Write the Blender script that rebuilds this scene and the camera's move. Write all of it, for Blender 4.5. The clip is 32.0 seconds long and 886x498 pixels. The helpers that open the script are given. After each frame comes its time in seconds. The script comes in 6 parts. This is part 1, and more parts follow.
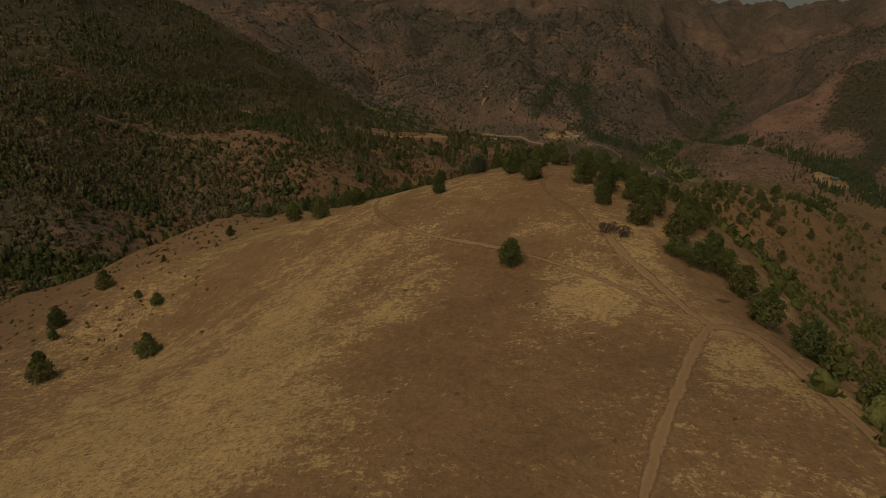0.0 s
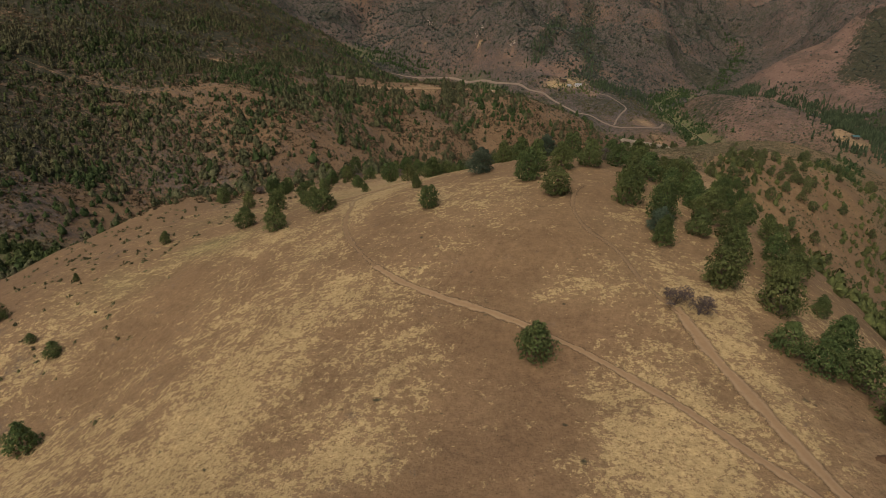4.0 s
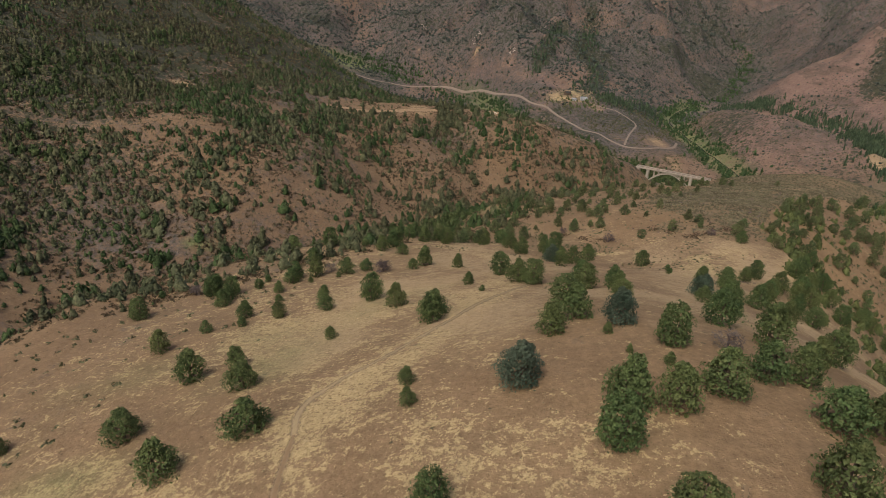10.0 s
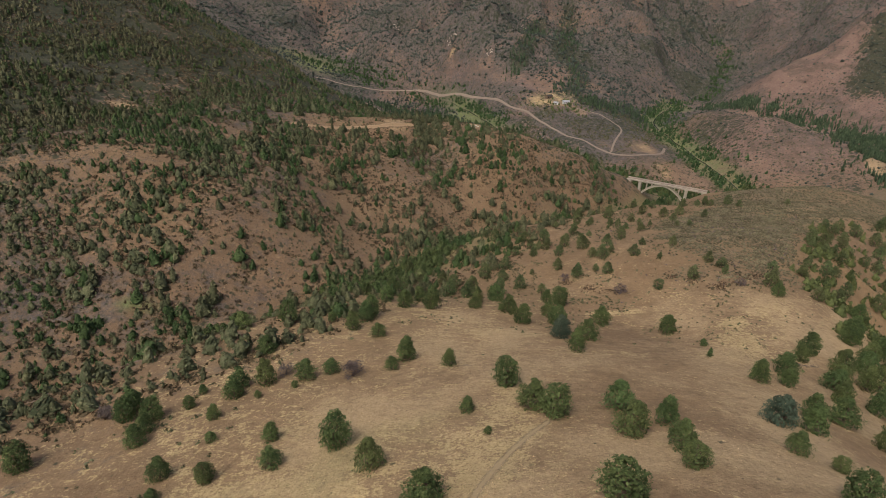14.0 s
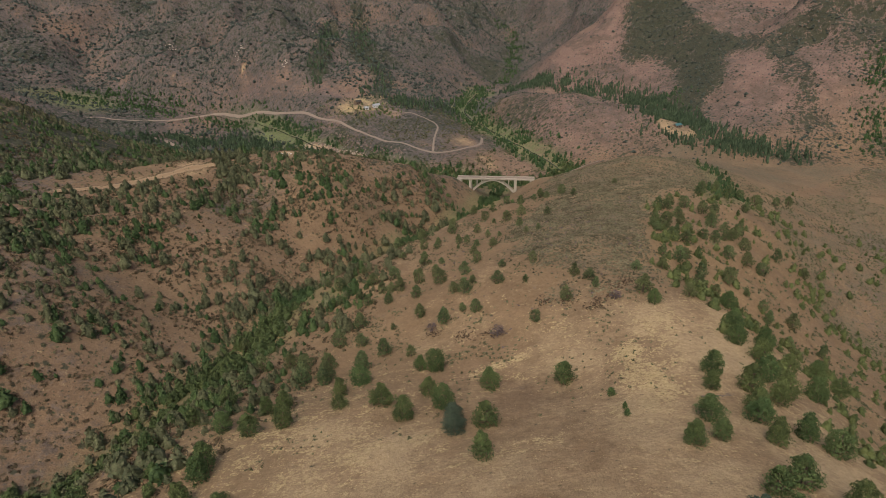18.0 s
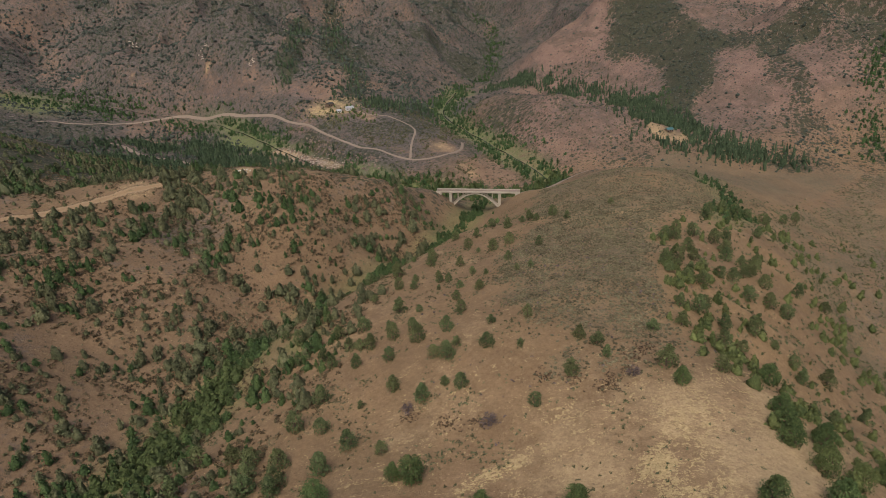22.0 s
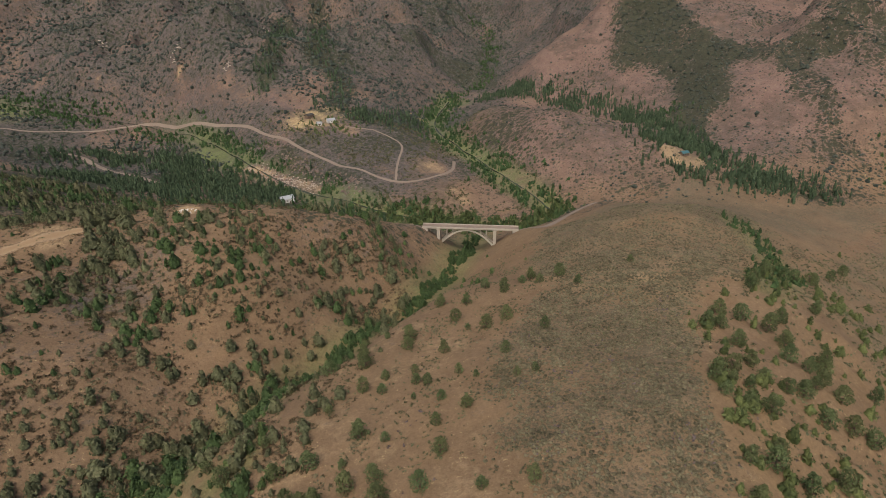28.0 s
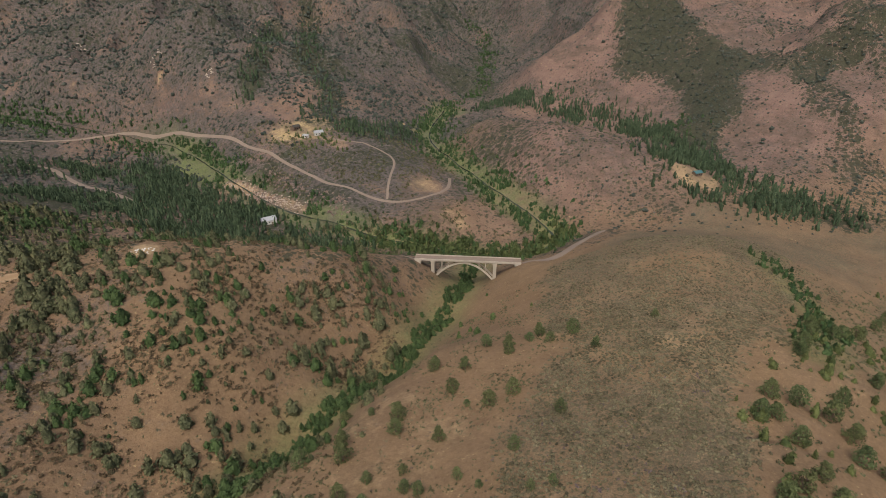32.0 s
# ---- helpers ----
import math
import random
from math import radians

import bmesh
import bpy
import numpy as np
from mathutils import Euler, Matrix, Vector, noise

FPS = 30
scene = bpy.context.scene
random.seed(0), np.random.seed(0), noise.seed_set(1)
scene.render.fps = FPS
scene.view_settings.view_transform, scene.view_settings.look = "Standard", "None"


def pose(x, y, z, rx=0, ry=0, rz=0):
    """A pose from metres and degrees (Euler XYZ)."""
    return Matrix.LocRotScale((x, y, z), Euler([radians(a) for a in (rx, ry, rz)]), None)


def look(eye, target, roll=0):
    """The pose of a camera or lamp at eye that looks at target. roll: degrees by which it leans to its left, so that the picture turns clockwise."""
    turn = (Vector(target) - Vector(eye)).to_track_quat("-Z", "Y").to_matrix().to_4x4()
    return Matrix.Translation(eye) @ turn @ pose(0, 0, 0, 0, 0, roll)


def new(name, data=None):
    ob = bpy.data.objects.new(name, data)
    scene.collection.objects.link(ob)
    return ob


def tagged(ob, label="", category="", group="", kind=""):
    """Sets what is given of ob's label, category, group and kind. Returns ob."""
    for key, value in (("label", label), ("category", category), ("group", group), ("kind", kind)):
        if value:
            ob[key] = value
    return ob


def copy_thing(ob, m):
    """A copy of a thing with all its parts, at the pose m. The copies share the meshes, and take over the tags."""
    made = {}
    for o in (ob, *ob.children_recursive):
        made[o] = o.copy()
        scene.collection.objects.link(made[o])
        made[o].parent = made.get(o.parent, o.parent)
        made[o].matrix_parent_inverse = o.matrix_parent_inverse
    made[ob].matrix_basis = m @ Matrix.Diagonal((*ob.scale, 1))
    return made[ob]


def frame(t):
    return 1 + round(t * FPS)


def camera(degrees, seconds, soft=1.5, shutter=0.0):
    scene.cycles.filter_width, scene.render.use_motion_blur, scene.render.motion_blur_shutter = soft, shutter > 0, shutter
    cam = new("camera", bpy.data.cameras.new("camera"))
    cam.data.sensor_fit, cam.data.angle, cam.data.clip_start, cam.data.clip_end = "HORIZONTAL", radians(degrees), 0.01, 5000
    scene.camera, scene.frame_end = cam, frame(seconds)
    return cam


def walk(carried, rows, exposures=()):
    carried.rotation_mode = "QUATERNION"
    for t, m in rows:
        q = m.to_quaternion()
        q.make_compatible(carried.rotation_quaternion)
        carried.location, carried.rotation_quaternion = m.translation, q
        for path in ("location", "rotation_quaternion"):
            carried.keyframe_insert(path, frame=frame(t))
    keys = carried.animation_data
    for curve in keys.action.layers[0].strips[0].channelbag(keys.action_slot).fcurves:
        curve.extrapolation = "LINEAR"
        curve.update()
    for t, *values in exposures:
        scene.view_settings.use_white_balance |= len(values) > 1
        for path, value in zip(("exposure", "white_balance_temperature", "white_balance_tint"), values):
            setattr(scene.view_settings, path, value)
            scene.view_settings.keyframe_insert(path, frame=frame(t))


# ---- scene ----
EXPOSURES = [(0.0, -1.54, 10400, 12), (2.0, -1.03, 8750, 11), (3.5, -0.6, 7600, 10), (6.0, -0.34, 7000, 10), (9.0, -0.12, 6650, 9), (13.0, 0.03, 6500, 8), (20.0, 0.0, 6500, 8), (26.0, 0.05, 6500, 8), (32.0, 0.12, 6500, 8)]
cam = camera(74.61, 32.0, soft=0.6)
PATH = [  # seconds, eye, yaw, pitch, roll
    (0.0, 4.52, -15.12, 115.92, 12.128, -16.411, 2.093),
    (0.5, 3.00, -8.00, 116.92, 11.928, -17.920, 2.164),
    (1.0, 1.56, -0.85, 118.01, 11.813, -19.442, 2.187),
    (1.5, 0.11, 6.21, 119.19, 11.614, -21.012, 2.252),
    (2.0, -1.48, 13.40, 120.26, 11.433, -22.043, 2.367),
    (2.5, -3.19, 20.57, 121.32, 11.333, -22.036, 2.475),
    (3.0, -4.95, 27.82, 122.32, 11.257, -21.997, 2.573),
    (3.5, -6.74, 35.16, 123.43, 11.164, -22.021, 2.678),
    (5.5, -14.03, 64.95, 127.94, 10.856, -21.981, 3.099),
    (6.0, -15.85, 72.33, 129.08, 10.798, -21.971, 3.128),
    (6.5, -17.84, 79.59, 130.24, 10.712, -21.973, 3.110),
    (7.0, -19.70, 86.94, 131.45, 10.660, -21.962, 3.152),
    (7.5, -21.64, 94.39, 132.67, 10.570, -22.006, 3.213),
    (8.0, -23.60, 101.62, 134.00, 10.533, -22.067, 3.184),
    (8.5, -25.64, 108.84, 135.24, 10.459, -22.079, 3.267),
    (9.0, -27.55, 116.10, 136.43, 10.391, -22.120, 3.244),
    (9.5, -29.44, 123.27, 137.63, 10.360, -22.142, 3.253),
    (10.0, -31.39, 130.41, 138.86, 10.301, -22.171, 3.283),
    (10.5, -33.25, 137.61, 140.15, 10.259, -22.287, 3.225),
    (11.0, -35.01, 144.68, 141.39, 10.225, -22.347, 3.207),
    (11.5, -36.73, 151.73, 142.60, 10.178, -22.412, 3.170),
    (12.0, -38.40, 158.75, 143.71, 10.126, -22.473, 3.156),
    (12.5, -40.20, 165.99, 144.68, 10.081, -22.489, 3.206),
    (13.0, -41.98, 173.14, 145.56, 9.992, -22.527, 3.195),
    (13.5, -43.55, 180.25, 146.33, 9.690, -22.522, 3.119),
    (14.0, -45.05, 187.22, 147.27, 8.022, -22.444, 2.527),
    (14.5, -46.35, 194.05, 148.47, 6.139, -22.412, 1.872),
    (16.5, -50.05, 220.79, 152.48, -1.645, -22.381, -0.719),
    (17.0, -50.05, 227.66, 153.21, -4.370, -22.425, -1.744),
    (17.5, -49.82, 234.51, 154.06, -7.194, -22.598, -2.670),
    (18.0, -49.46, 241.39, 154.72, -9.087, -22.726, -3.255),
    (18.5, -48.78, 248.34, 155.25, -10.200, -22.825, -3.574),
    (19.0, -47.62, 255.25, 155.72, -10.504, -22.865, -3.622),
    (19.5, -46.51, 262.12, 156.32, -10.708, -22.978, -3.567),
    (20.0, -45.13, 268.91, 156.92, -10.781, -23.096, -3.452),
    (20.5, -43.52, 275.67, 157.45, -10.886, -23.197, -3.428),
    (21.0, -41.60, 282.47, 158.03, -10.967, -23.273, -3.307),
    (21.5, -39.72, 289.16, 158.62, -11.064, -23.358, -3.250),
    (22.0, -37.55, 296.02, 159.20, -11.138, -23.463, -3.189),
    (22.5, -35.33, 302.82, 159.71, -11.166, -23.532, -3.125),
    (23.0, -33.01, 309.55, 160.30, -11.205, -23.587, -3.097),
    (23.5, -30.74, 316.28, 160.86, -11.275, -23.650, -3.019),
    (24.0, -28.44, 323.06, 161.42, -11.335, -23.713, -2.920),
    (24.5, -26.18, 329.61, 161.86, -11.398, -23.762, -2.838),
    (25.0, -23.92, 336.42, 162.36, -11.458, -23.765, -2.729),
    (25.5, -21.56, 343.43, 162.86, -11.481, -23.793, -2.649),
    (27.5, -14.29, 371.65, 164.46, -11.749, -23.666, -2.295),
    (28.0, -12.43, 378.80, 165.03, -11.793, -23.665, -2.252),
    (28.5, -10.76, 385.60, 165.18, -11.881, -23.641, -2.206),
    (29.0, -9.17, 392.23, 165.58, -11.966, -23.620, -2.159),
    (29.5, -7.76, 398.85, 166.27, -12.078, -23.615, -2.099),
    (30.0, -6.42, 405.77, 167.21, -12.155, -23.637, -2.014),
    (30.5, -5.08, 412.72, 168.25, -12.251, -23.647, -1.928),
    (31.0, -3.61, 419.42, 169.14, -12.334, -23.682, -1.871),
    (31.5, -2.05, 425.90, 169.66, -12.355, -23.666, -1.802),
    (32.0, -0.56, 432.21, 169.85, -12.409, -23.624, -1.772),
]


def aim(x, y, z, yaw, pitch, roll):
    return pose(x, y, z) @ pose(0, 0, 0, 0, 0, yaw) @ pose(0, 0, 0, 90 + pitch) @ pose(0, 0, 0, 0, 0, roll)


walk(cam, [(t, aim(*p)) for t, *p in PATH], EXPOSURES)

# ---- daylight under a bright overcast sky ----
world = bpy.data.worlds.new("overcast_sky")
scene.world = world
world.use_nodes = True
wn = world.node_tree
sky = wn.nodes.new("ShaderNodeTexSky")
sky.sky_type, sky.sun_disc = "NISHITA", False
sky.sun_elevation, sky.sun_rotation = radians(52), radians(205)
sky.air_density, sky.dust_density, sky.ozone_density = 1.0, 6.0, 1.0
wn.links.new(sky.outputs[0], wn.nodes["Background"].inputs["Color"])
wn.nodes["Background"].inputs["Strength"].default_value = 0.12
sun = new("sun", bpy.data.lights.new("sun", "SUN"))
sun.data.energy, sun.data.angle, sun.data.color = 1.4, radians(14), (1.0, 0.95, 0.88)
sun.matrix_world = look((-120, -200, 520), (0, 60, 60))

# ---- materials ----
def material(name, rough=0.9):
    m = bpy.data.materials.new(name)
    m.use_nodes = True
    bsdf = m.node_tree.nodes["Principled BSDF"]
    bsdf.inputs["Roughness"].default_value = rough
    bsdf.inputs["Specular IOR Level"].default_value = 0.25
    return m, m.node_tree, bsdf


def node(tree, kind, **values):
    n = tree.nodes.new(kind)
    for key, v in values.items():
        if key in n.inputs:
            n.inputs[key].default_value = v
        elif key == "operation":
            n.operation = v
        elif key == "attribute_name":
            n.attribute_name = v
    return n


def noise_at(tree, scale, detail=4.0, rough=0.6, stretch=None, turn=0.0):
    """Noise over the world's metres; scale is in waves a metre."""
    geo = tree.nodes.new("ShaderNodeNewGeometry")
    source = geo.outputs["Position"]
    if stretch:
        mp = tree.nodes.new("ShaderNodeMapping")
        mp.inputs["Scale"].default_value = stretch
        mp.inputs["Rotation"].default_value = (0, 0, turn)
        tree.links.new(source, mp.inputs["Vector"])
        source = mp.outputs["Vector"]
    n = tree.nodes.new("ShaderNodeTexNoise")
    n.inputs["Scale"].default_value, n.inputs["Detail"].default_value, n.inputs["Roughness"].default_value = scale, detail, rough
    tree.links.new(source, n.inputs["Vector"])
    return n.outputs["Fac"]


def cells_at(tree, scale):
    """How far each place is from its nearest plant, in plants' spacings, and a random number for that plant."""
    geo = tree.nodes.new("ShaderNodeNewGeometry")
    flat = tree.nodes.new("ShaderNodeMapping")
    flat.inputs["Scale"].default_value = (1, 1, 0.35)
    v = tree.nodes.new("ShaderNodeTexVoronoi")
    v.inputs["Scale"].default_value = scale
    tree.links.new(geo.outputs["Position"], flat.inputs["Vector"])
    tree.links.new(flat.outputs["Vector"], v.inputs["Vector"])
    return v.outputs["Distance"], v.outputs["Color"]


def ramp(tree, fac, stops):
    r = tree.nodes.new("ShaderNodeValToRGB")
    e = r.color_ramp.elements
    while len(e) < len(stops):
        e.new(0.5)
    for k, (pos, col) in enumerate(stops):
        e[k].position = pos
        e[k].color = (*col, 1) if isinstance(col, tuple) else (col, col, col, 1)
    tree.links.new(fac, r.inputs["Fac"])
    return r.outputs["Color"]


def mix(tree, fac, a, b, blend="MIX"):
    m = tree.nodes.new("ShaderNodeMixRGB")
    m.blend_type = blend
    for sock, v in ((m.inputs["Fac"], fac), (m.inputs["Color1"], a), (m.inputs["Color2"], b)):
        if isinstance(v, (int, float)):
            sock.default_value = v
        elif isinstance(v, tuple):
            sock.default_value = (*v, 1)
        else:
            tree.links.new(v, sock)
    return m.outputs["Color"]


def maths(tree, op, a, b=0.0, clamp=False):
    m = tree.nodes.new("ShaderNodeMath")
    m.operation, m.use_clamp = op, clamp
    for sock, v in ((m.inputs[0], a), (m.inputs[1], b)):
        if isinstance(v, (int, float)):
            sock.default_value = v
        else:
            tree.links.new(v, sock)
    return m.outputs[0]


def bumped(tree, bsdf, fac, strength, distance):
    b = tree.nodes.new("ShaderNodeBump")
    b.inputs["Strength"].default_value, b.inputs["Distance"].default_value = strength, distance
    tree.links.new(fac, b.inputs["Height"])
    tree.links.new(b.outputs["Normal"], bsdf.inputs["Normal"])


def ground_material():
    """Bare earth, straw, scree and thin scrub, laid by the cover attributes."""
    m, t, bsdf = material("earth_and_dry_grass", 0.95)

    def cover(name):
        a = t.nodes.new("ShaderNodeAttribute")
        a.attribute_name = name
        return a.outputs["Fac"]

    big, mid, fine = noise_at(t, 0.012, 4), noise_at(t, 0.12, 5, 0.65), noise_at(t, 1.6, 4, 0.7)
    soil = mix(t, mid, (0.206, 0.132, 0.070), (0.326, 0.216, 0.116))
    soil = mix(t, ramp(t, big, [(0.35, 0.0), (0.7, 0.6)]), soil, (0.200, 0.126, 0.074))
    # where far rises, the red soil turns bluer: distance haze put into its colour
    red = mix(t, cover("far"), mix(t, mid, (0.168, 0.107, 0.064), (0.248, 0.163, 0.099)), mix(t, mid, (0.172, 0.107, 0.083), (0.270, 0.178, 0.142)))
    c = mix(t, cover("red"), soil, red)
    c = mix(t, maths(t, "MULTIPLY", cover("grass"), 0.62, True), c, mix(t, mid, (0.300, 0.205, 0.110), (0.400, 0.290, 0.165)))
    straw = mix(t, fine, (0.340, 0.245, 0.122), (0.620, 0.470, 0.248))
    straw = mix(t, ramp(t, noise_at(t, 1.1, 4, 0.75), [(0.54, 0.0), (0.62, 0.75)]), straw, (0.190, 0.125, 0.068))
    combed = maths(t, "MULTIPLY", noise_at(t, 0.5, 5, 0.75, stretch=(0.32, 0.9, 0.5), turn=0.65), 0.22)
    flecks = maths(t, "ADD", maths(t, "ADD", maths(t, "MULTIPLY", noise_at(t, 0.20, 6, 0.8), 0.40), combed), maths(t, "MULTIPLY", noise_at(t, 0.95, 5, 0.8), 0.42))
    patch = maths(t, "ADD", cover("grass"), maths(t, "MULTIPLY", maths(t, "SUBTRACT", flecks, 0.51), 5.4))
    c = mix(t, ramp(t, patch, [(0.47, 0.0), (0.53, 0.65), (0.66, 1.0)]), c, straw)
    pale = mix(t, fine, (0.345, 0.238, 0.132), (0.475, 0.345, 0.200))
    bare = maths(t, "ADD", cover("pale"), maths(t, "MULTIPLY", maths(t, "SUBTRACT", noise_at(t, 0.22, 6, 0.75), 0.5), 1.1))
    c = mix(t, ramp(t, bare, [(0.4, 0.0), (0.75, 0.85)]), c, pale)
    # shade of far rills painted as dark lines; the mesh isn't cut there
    lines = maths(t, "ABSOLUTE", maths(t, "SUBTRACT", noise_at(t, 0.011, 5, 0.62, stretch=(1.0, 0.75, 1.6), turn=0.5), 0.5))
    rill_shade = maths(t, "MULTIPLY", ramp(t, lines, [(0.0, 0.75), (0.035, 0.35), (0.07, 0.0)]), cover("far"))
    c = mix(t, rill_shade, c, mix(t, mid, (0.085, 0.066, 0.050), (0.150, 0.112, 0.086)))
    rock = mix(t, noise_at(t, 0.14, 6, 0.75, stretch=(1.0, 1.0, 0.35)), (0.075, 0.056, 0.050), (0.215, 0.155, 0.125))
    c = mix(t, cover("rock"), c, rock)
    # low brush colour, greyed and cooled to carry the mountains' haze
    hazed_chaparral = mix(t, ramp(t, noise_at(t, 0.22, 6, 0.8), [(0.35, 0.0), (0.65, 1.0)]), (0.050, 0.049, 0.046), (0.158, 0.133, 0.120))
    c = mix(t, ramp(t, maths(t, "ADD", cover("brush"), maths(t, "MULTIPLY", maths(t, "SUBTRACT", noise_at(t, 0.12, 6, 0.85), 0.5), 2.0)), [(0.20, 0.0), (0.62, 0.92)]), c, hazed_chaparral)
    for spacing, key, most, dark, light in ((0.11, "scrub", 0.62, (0.024, 0.032, 0.021), (0.056, 0.062, 0.036)), (0.20, "scrub", 0.86, (0.026, 0.032, 0.020), (0.062, 0.066, 0.036)), (0.50, "scrub", 0.72, (0.034, 0.036, 0.024), (0.074, 0.070, 0.042)),
                                            (0.55, "sage", 0.46, (0.056, 0.049, 0.028), (0.150, 0.124, 0.070)), (1.3, "sage", 0.48, (0.062, 0.053, 0.032), (0.165, 0.136, 0.080))):
        gap, tone = cells_at(t, spacing)
        ragged = maths(t, "ADD", gap, maths(t, "MULTIPLY", maths(t, "SUBTRACT", noise_at(t, spacing * 4, 3, 0.65), 0.5), 0.7))
        reach = maths(t, "MULTIPLY", maths(t, "MULTIPLY", cover(key), maths(t, "ADD", maths(t, "MULTIPLY", tone, 1.1), 0.5)), most)
        c = mix(t, ramp(t, maths(t, "ADD", maths(t, "SUBTRACT", reach, ragged), 0.5), [(0.45, 0.0), (0.56, 0.85)]), c, mix(t, tone, dark, light))
    c = mix(t, maths(t, "MULTIPLY", cover("sage"), 0.42), c, mix(t, mid, (0.135, 0.108, 0.070), (0.235, 0.186, 0.120)))
    green = mix(t, noise_at(t, 0.3, 5, 0.75), (0.055, 0.080, 0.028), (0.250, 0.270, 0.105))
    c = mix(t, maths(t, "MULTIPLY", cover("green"), ramp(t, mid, [(0.3, 0.4), (0.6, 1.0)])), c, green)
    speck = ramp(t, noise_at(t, 2.6, 3, 0.65), [(0.28, 0.78), (0.42, 1.0)])
    c = mix(t, 1.0, c, speck, "MULTIPLY")
    c = mix(t, 1.0, c, ramp(t, noise_at(t, 0.045, 5, 0.7), [(0.3, 0.82), (0.7, 1.08)]), "MULTIPLY")
    c = mix(t, 1.0, c, ramp(t, noise_at(t, 0.6, 3, 0.7), [(0.34, 0.86), (0.64, 1.08)]), "MULTIPLY")
    c = mix(t, 1.0, c, ramp(t, noise_at(t, 1.3, 4, 0.75), [(0.34, 0.87), (0.62, 1.06)]), "MULTIPLY")
    t.links.new(c, bsdf.inputs["Base Color"])
    bumped(t, bsdf, maths(t, "ADD", maths(t, "ADD", fine, noise_at(t, 0.5, 5, 0.7)), maths(t, "MULTIPLY", noise_at(t, 0.06, 5, 0.65), 6.0)), 0.6, 0.6)
    return m


def track_material(name, worn, dark=(0.245, 0.158, 0.088), light=(0.350, 0.238, 0.138)):
    """Packed dirt whose ragged edges let the ground through; two paler ruts."""
    m, t, bsdf = material(name, 0.95)
    a = t.nodes.new("ShaderNodeAttribute")
    a.attribute_name = "across"
    side = maths(t, "ABSOLUTE", a.outputs["Fac"])
    n = noise_at(t, 0.7, 5, 0.7)
    c = mix(t, noise_at(t, 1.5, 4), dark, light)
    rut = ramp(t, maths(t, "ABSOLUTE", maths(t, "SUBTRACT", side, 0.45)), [(0.0, 1.0), (0.28, 0.0)])
    c = mix(t, maths(t, "MULTIPLY", rut, 0.6), c, (0.360, 0.262, 0.170))
    t.links.new(c, bsdf.inputs["Base Color"])
    bumped(t, bsdf, n, 0.4, 0.15)
    clear = t.nodes.new("ShaderNodeBsdfTransparent")
    blend = t.nodes.new("ShaderNodeMixShader")
    t.links.new(ramp(t, maths(t, "ADD", side, maths(t, "MULTIPLY", maths(t, "SUBTRACT", n, 0.5), 1.3)), [(0.45 - 0.5 * worn, worn), (0.95, 1.0)]), blend.inputs[0])
    t.links.new(bsdf.outputs[0], blend.inputs[1])
    t.links.new(clear.outputs[0], blend.inputs[2])
    t.links.new(blend.outputs[0], t.nodes["Material Output"].inputs["Surface"])
    return m


def leaf_material(name, dark, light, tip=None, mottle=1.6):
    m, t, bsdf = material(name, 0.75)
    info = t.nodes.new("ShaderNodeObjectInfo")
    geo = t.nodes.new("ShaderNodeNewGeometry")
    each = maths(t, "ADD", maths(t, "MULTIPLY", geo.outputs["Random Per Island"], 0.55), ramp(t, noise_at(t, 0.13, 2), [(0.35, 0.0), (0.65, 0.45)]))
    c = mix(t, each, dark, light)
    hue = t.nodes.new("ShaderNodeHueSaturation")
    t.links.new(maths(t, "ADD", maths(t, "MULTIPLY", info.outputs["Random"], 0.05), 0.475), hue.inputs["Hue"])
    t.links.new(maths(t, "ADD", maths(t, "MULTIPLY", noise_at(t, 0.06, 2), 0.9), 0.55), hue.inputs["Value"])
    t.links.new(c, hue.inputs["Color"])
    c = hue.outputs["Color"]
    if tip:
        c = mix(t, ramp(t, noise_at(t, 0.9, 3), [(0.5, 0.0), (0.75, 0.55)]), c, tip)
    tuft = noise_at(t, mottle, 3, 0.7)
    c = mix(t, 1.0, c, ramp(t, tuft, [(0.34, 0.66), (0.64, 1.22)]), "MULTIPLY")
    bumped(t, bsdf, tuft, 0.7, 0.5 / mottle)
    t.links.new(c, bsdf.inputs["Base Color"])
    bsdf.inputs["Specular IOR Level"].default_value = 0.15
    return m


def plain_material(name, a, b, scale, rough=0.85, bump=0.3, depth=0.05, metal=0.0):
    m, t, bsdf = material(name, rough)
    n, s = noise_at(t, scale, 6, 0.65), noise_at(t, scale * 0.12, 3)
    c = mix(t, n, a, b)
    c = mix(t, ramp(t, s, [(0.35, 0.75), (0.65, 1.0)]), tuple(v * 0.7 for v in a), c)
    t.links.new(c, bsdf.inputs["Base Color"])
    bsdf.inputs["Metallic"].default_value = metal
    bumped(t, bsdf, n, bump, depth)
    return m


EARTH = ground_material()
TRACK = track_material("packed_dirt_track", 0.04)
FAINT_TRACK = track_material("faint_dirt_track", 0.32)
STRAW_TRACK = track_material("trodden_straw", 0.30, (0.340, 0.245, 0.135), (0.520, 0.400, 0.235))
JUNIPER = leaf_material("juniper_leaf", (0.038, 0.062, 0.022), (0.134, 0.170, 0.062), (0.182, 0.192, 0.080))
OLIVE_JUNIPER = leaf_material("olive_juniper_leaf", (0.046, 0.066, 0.026), (0.158, 0.182, 0.080), (0.200, 0.200, 0.098))
BLUE_JUNIPER = leaf_material("blue_juniper_leaf", (0.038, 0.064, 0.044), (0.110, 0.142, 0.094))
SCRUB_LEAF = leaf_material("hill_scrub_leaf", (0.056, 0.064, 0.032), (0.162, 0.156, 0.082), (0.172, 0.138, 0.086), 1.0)
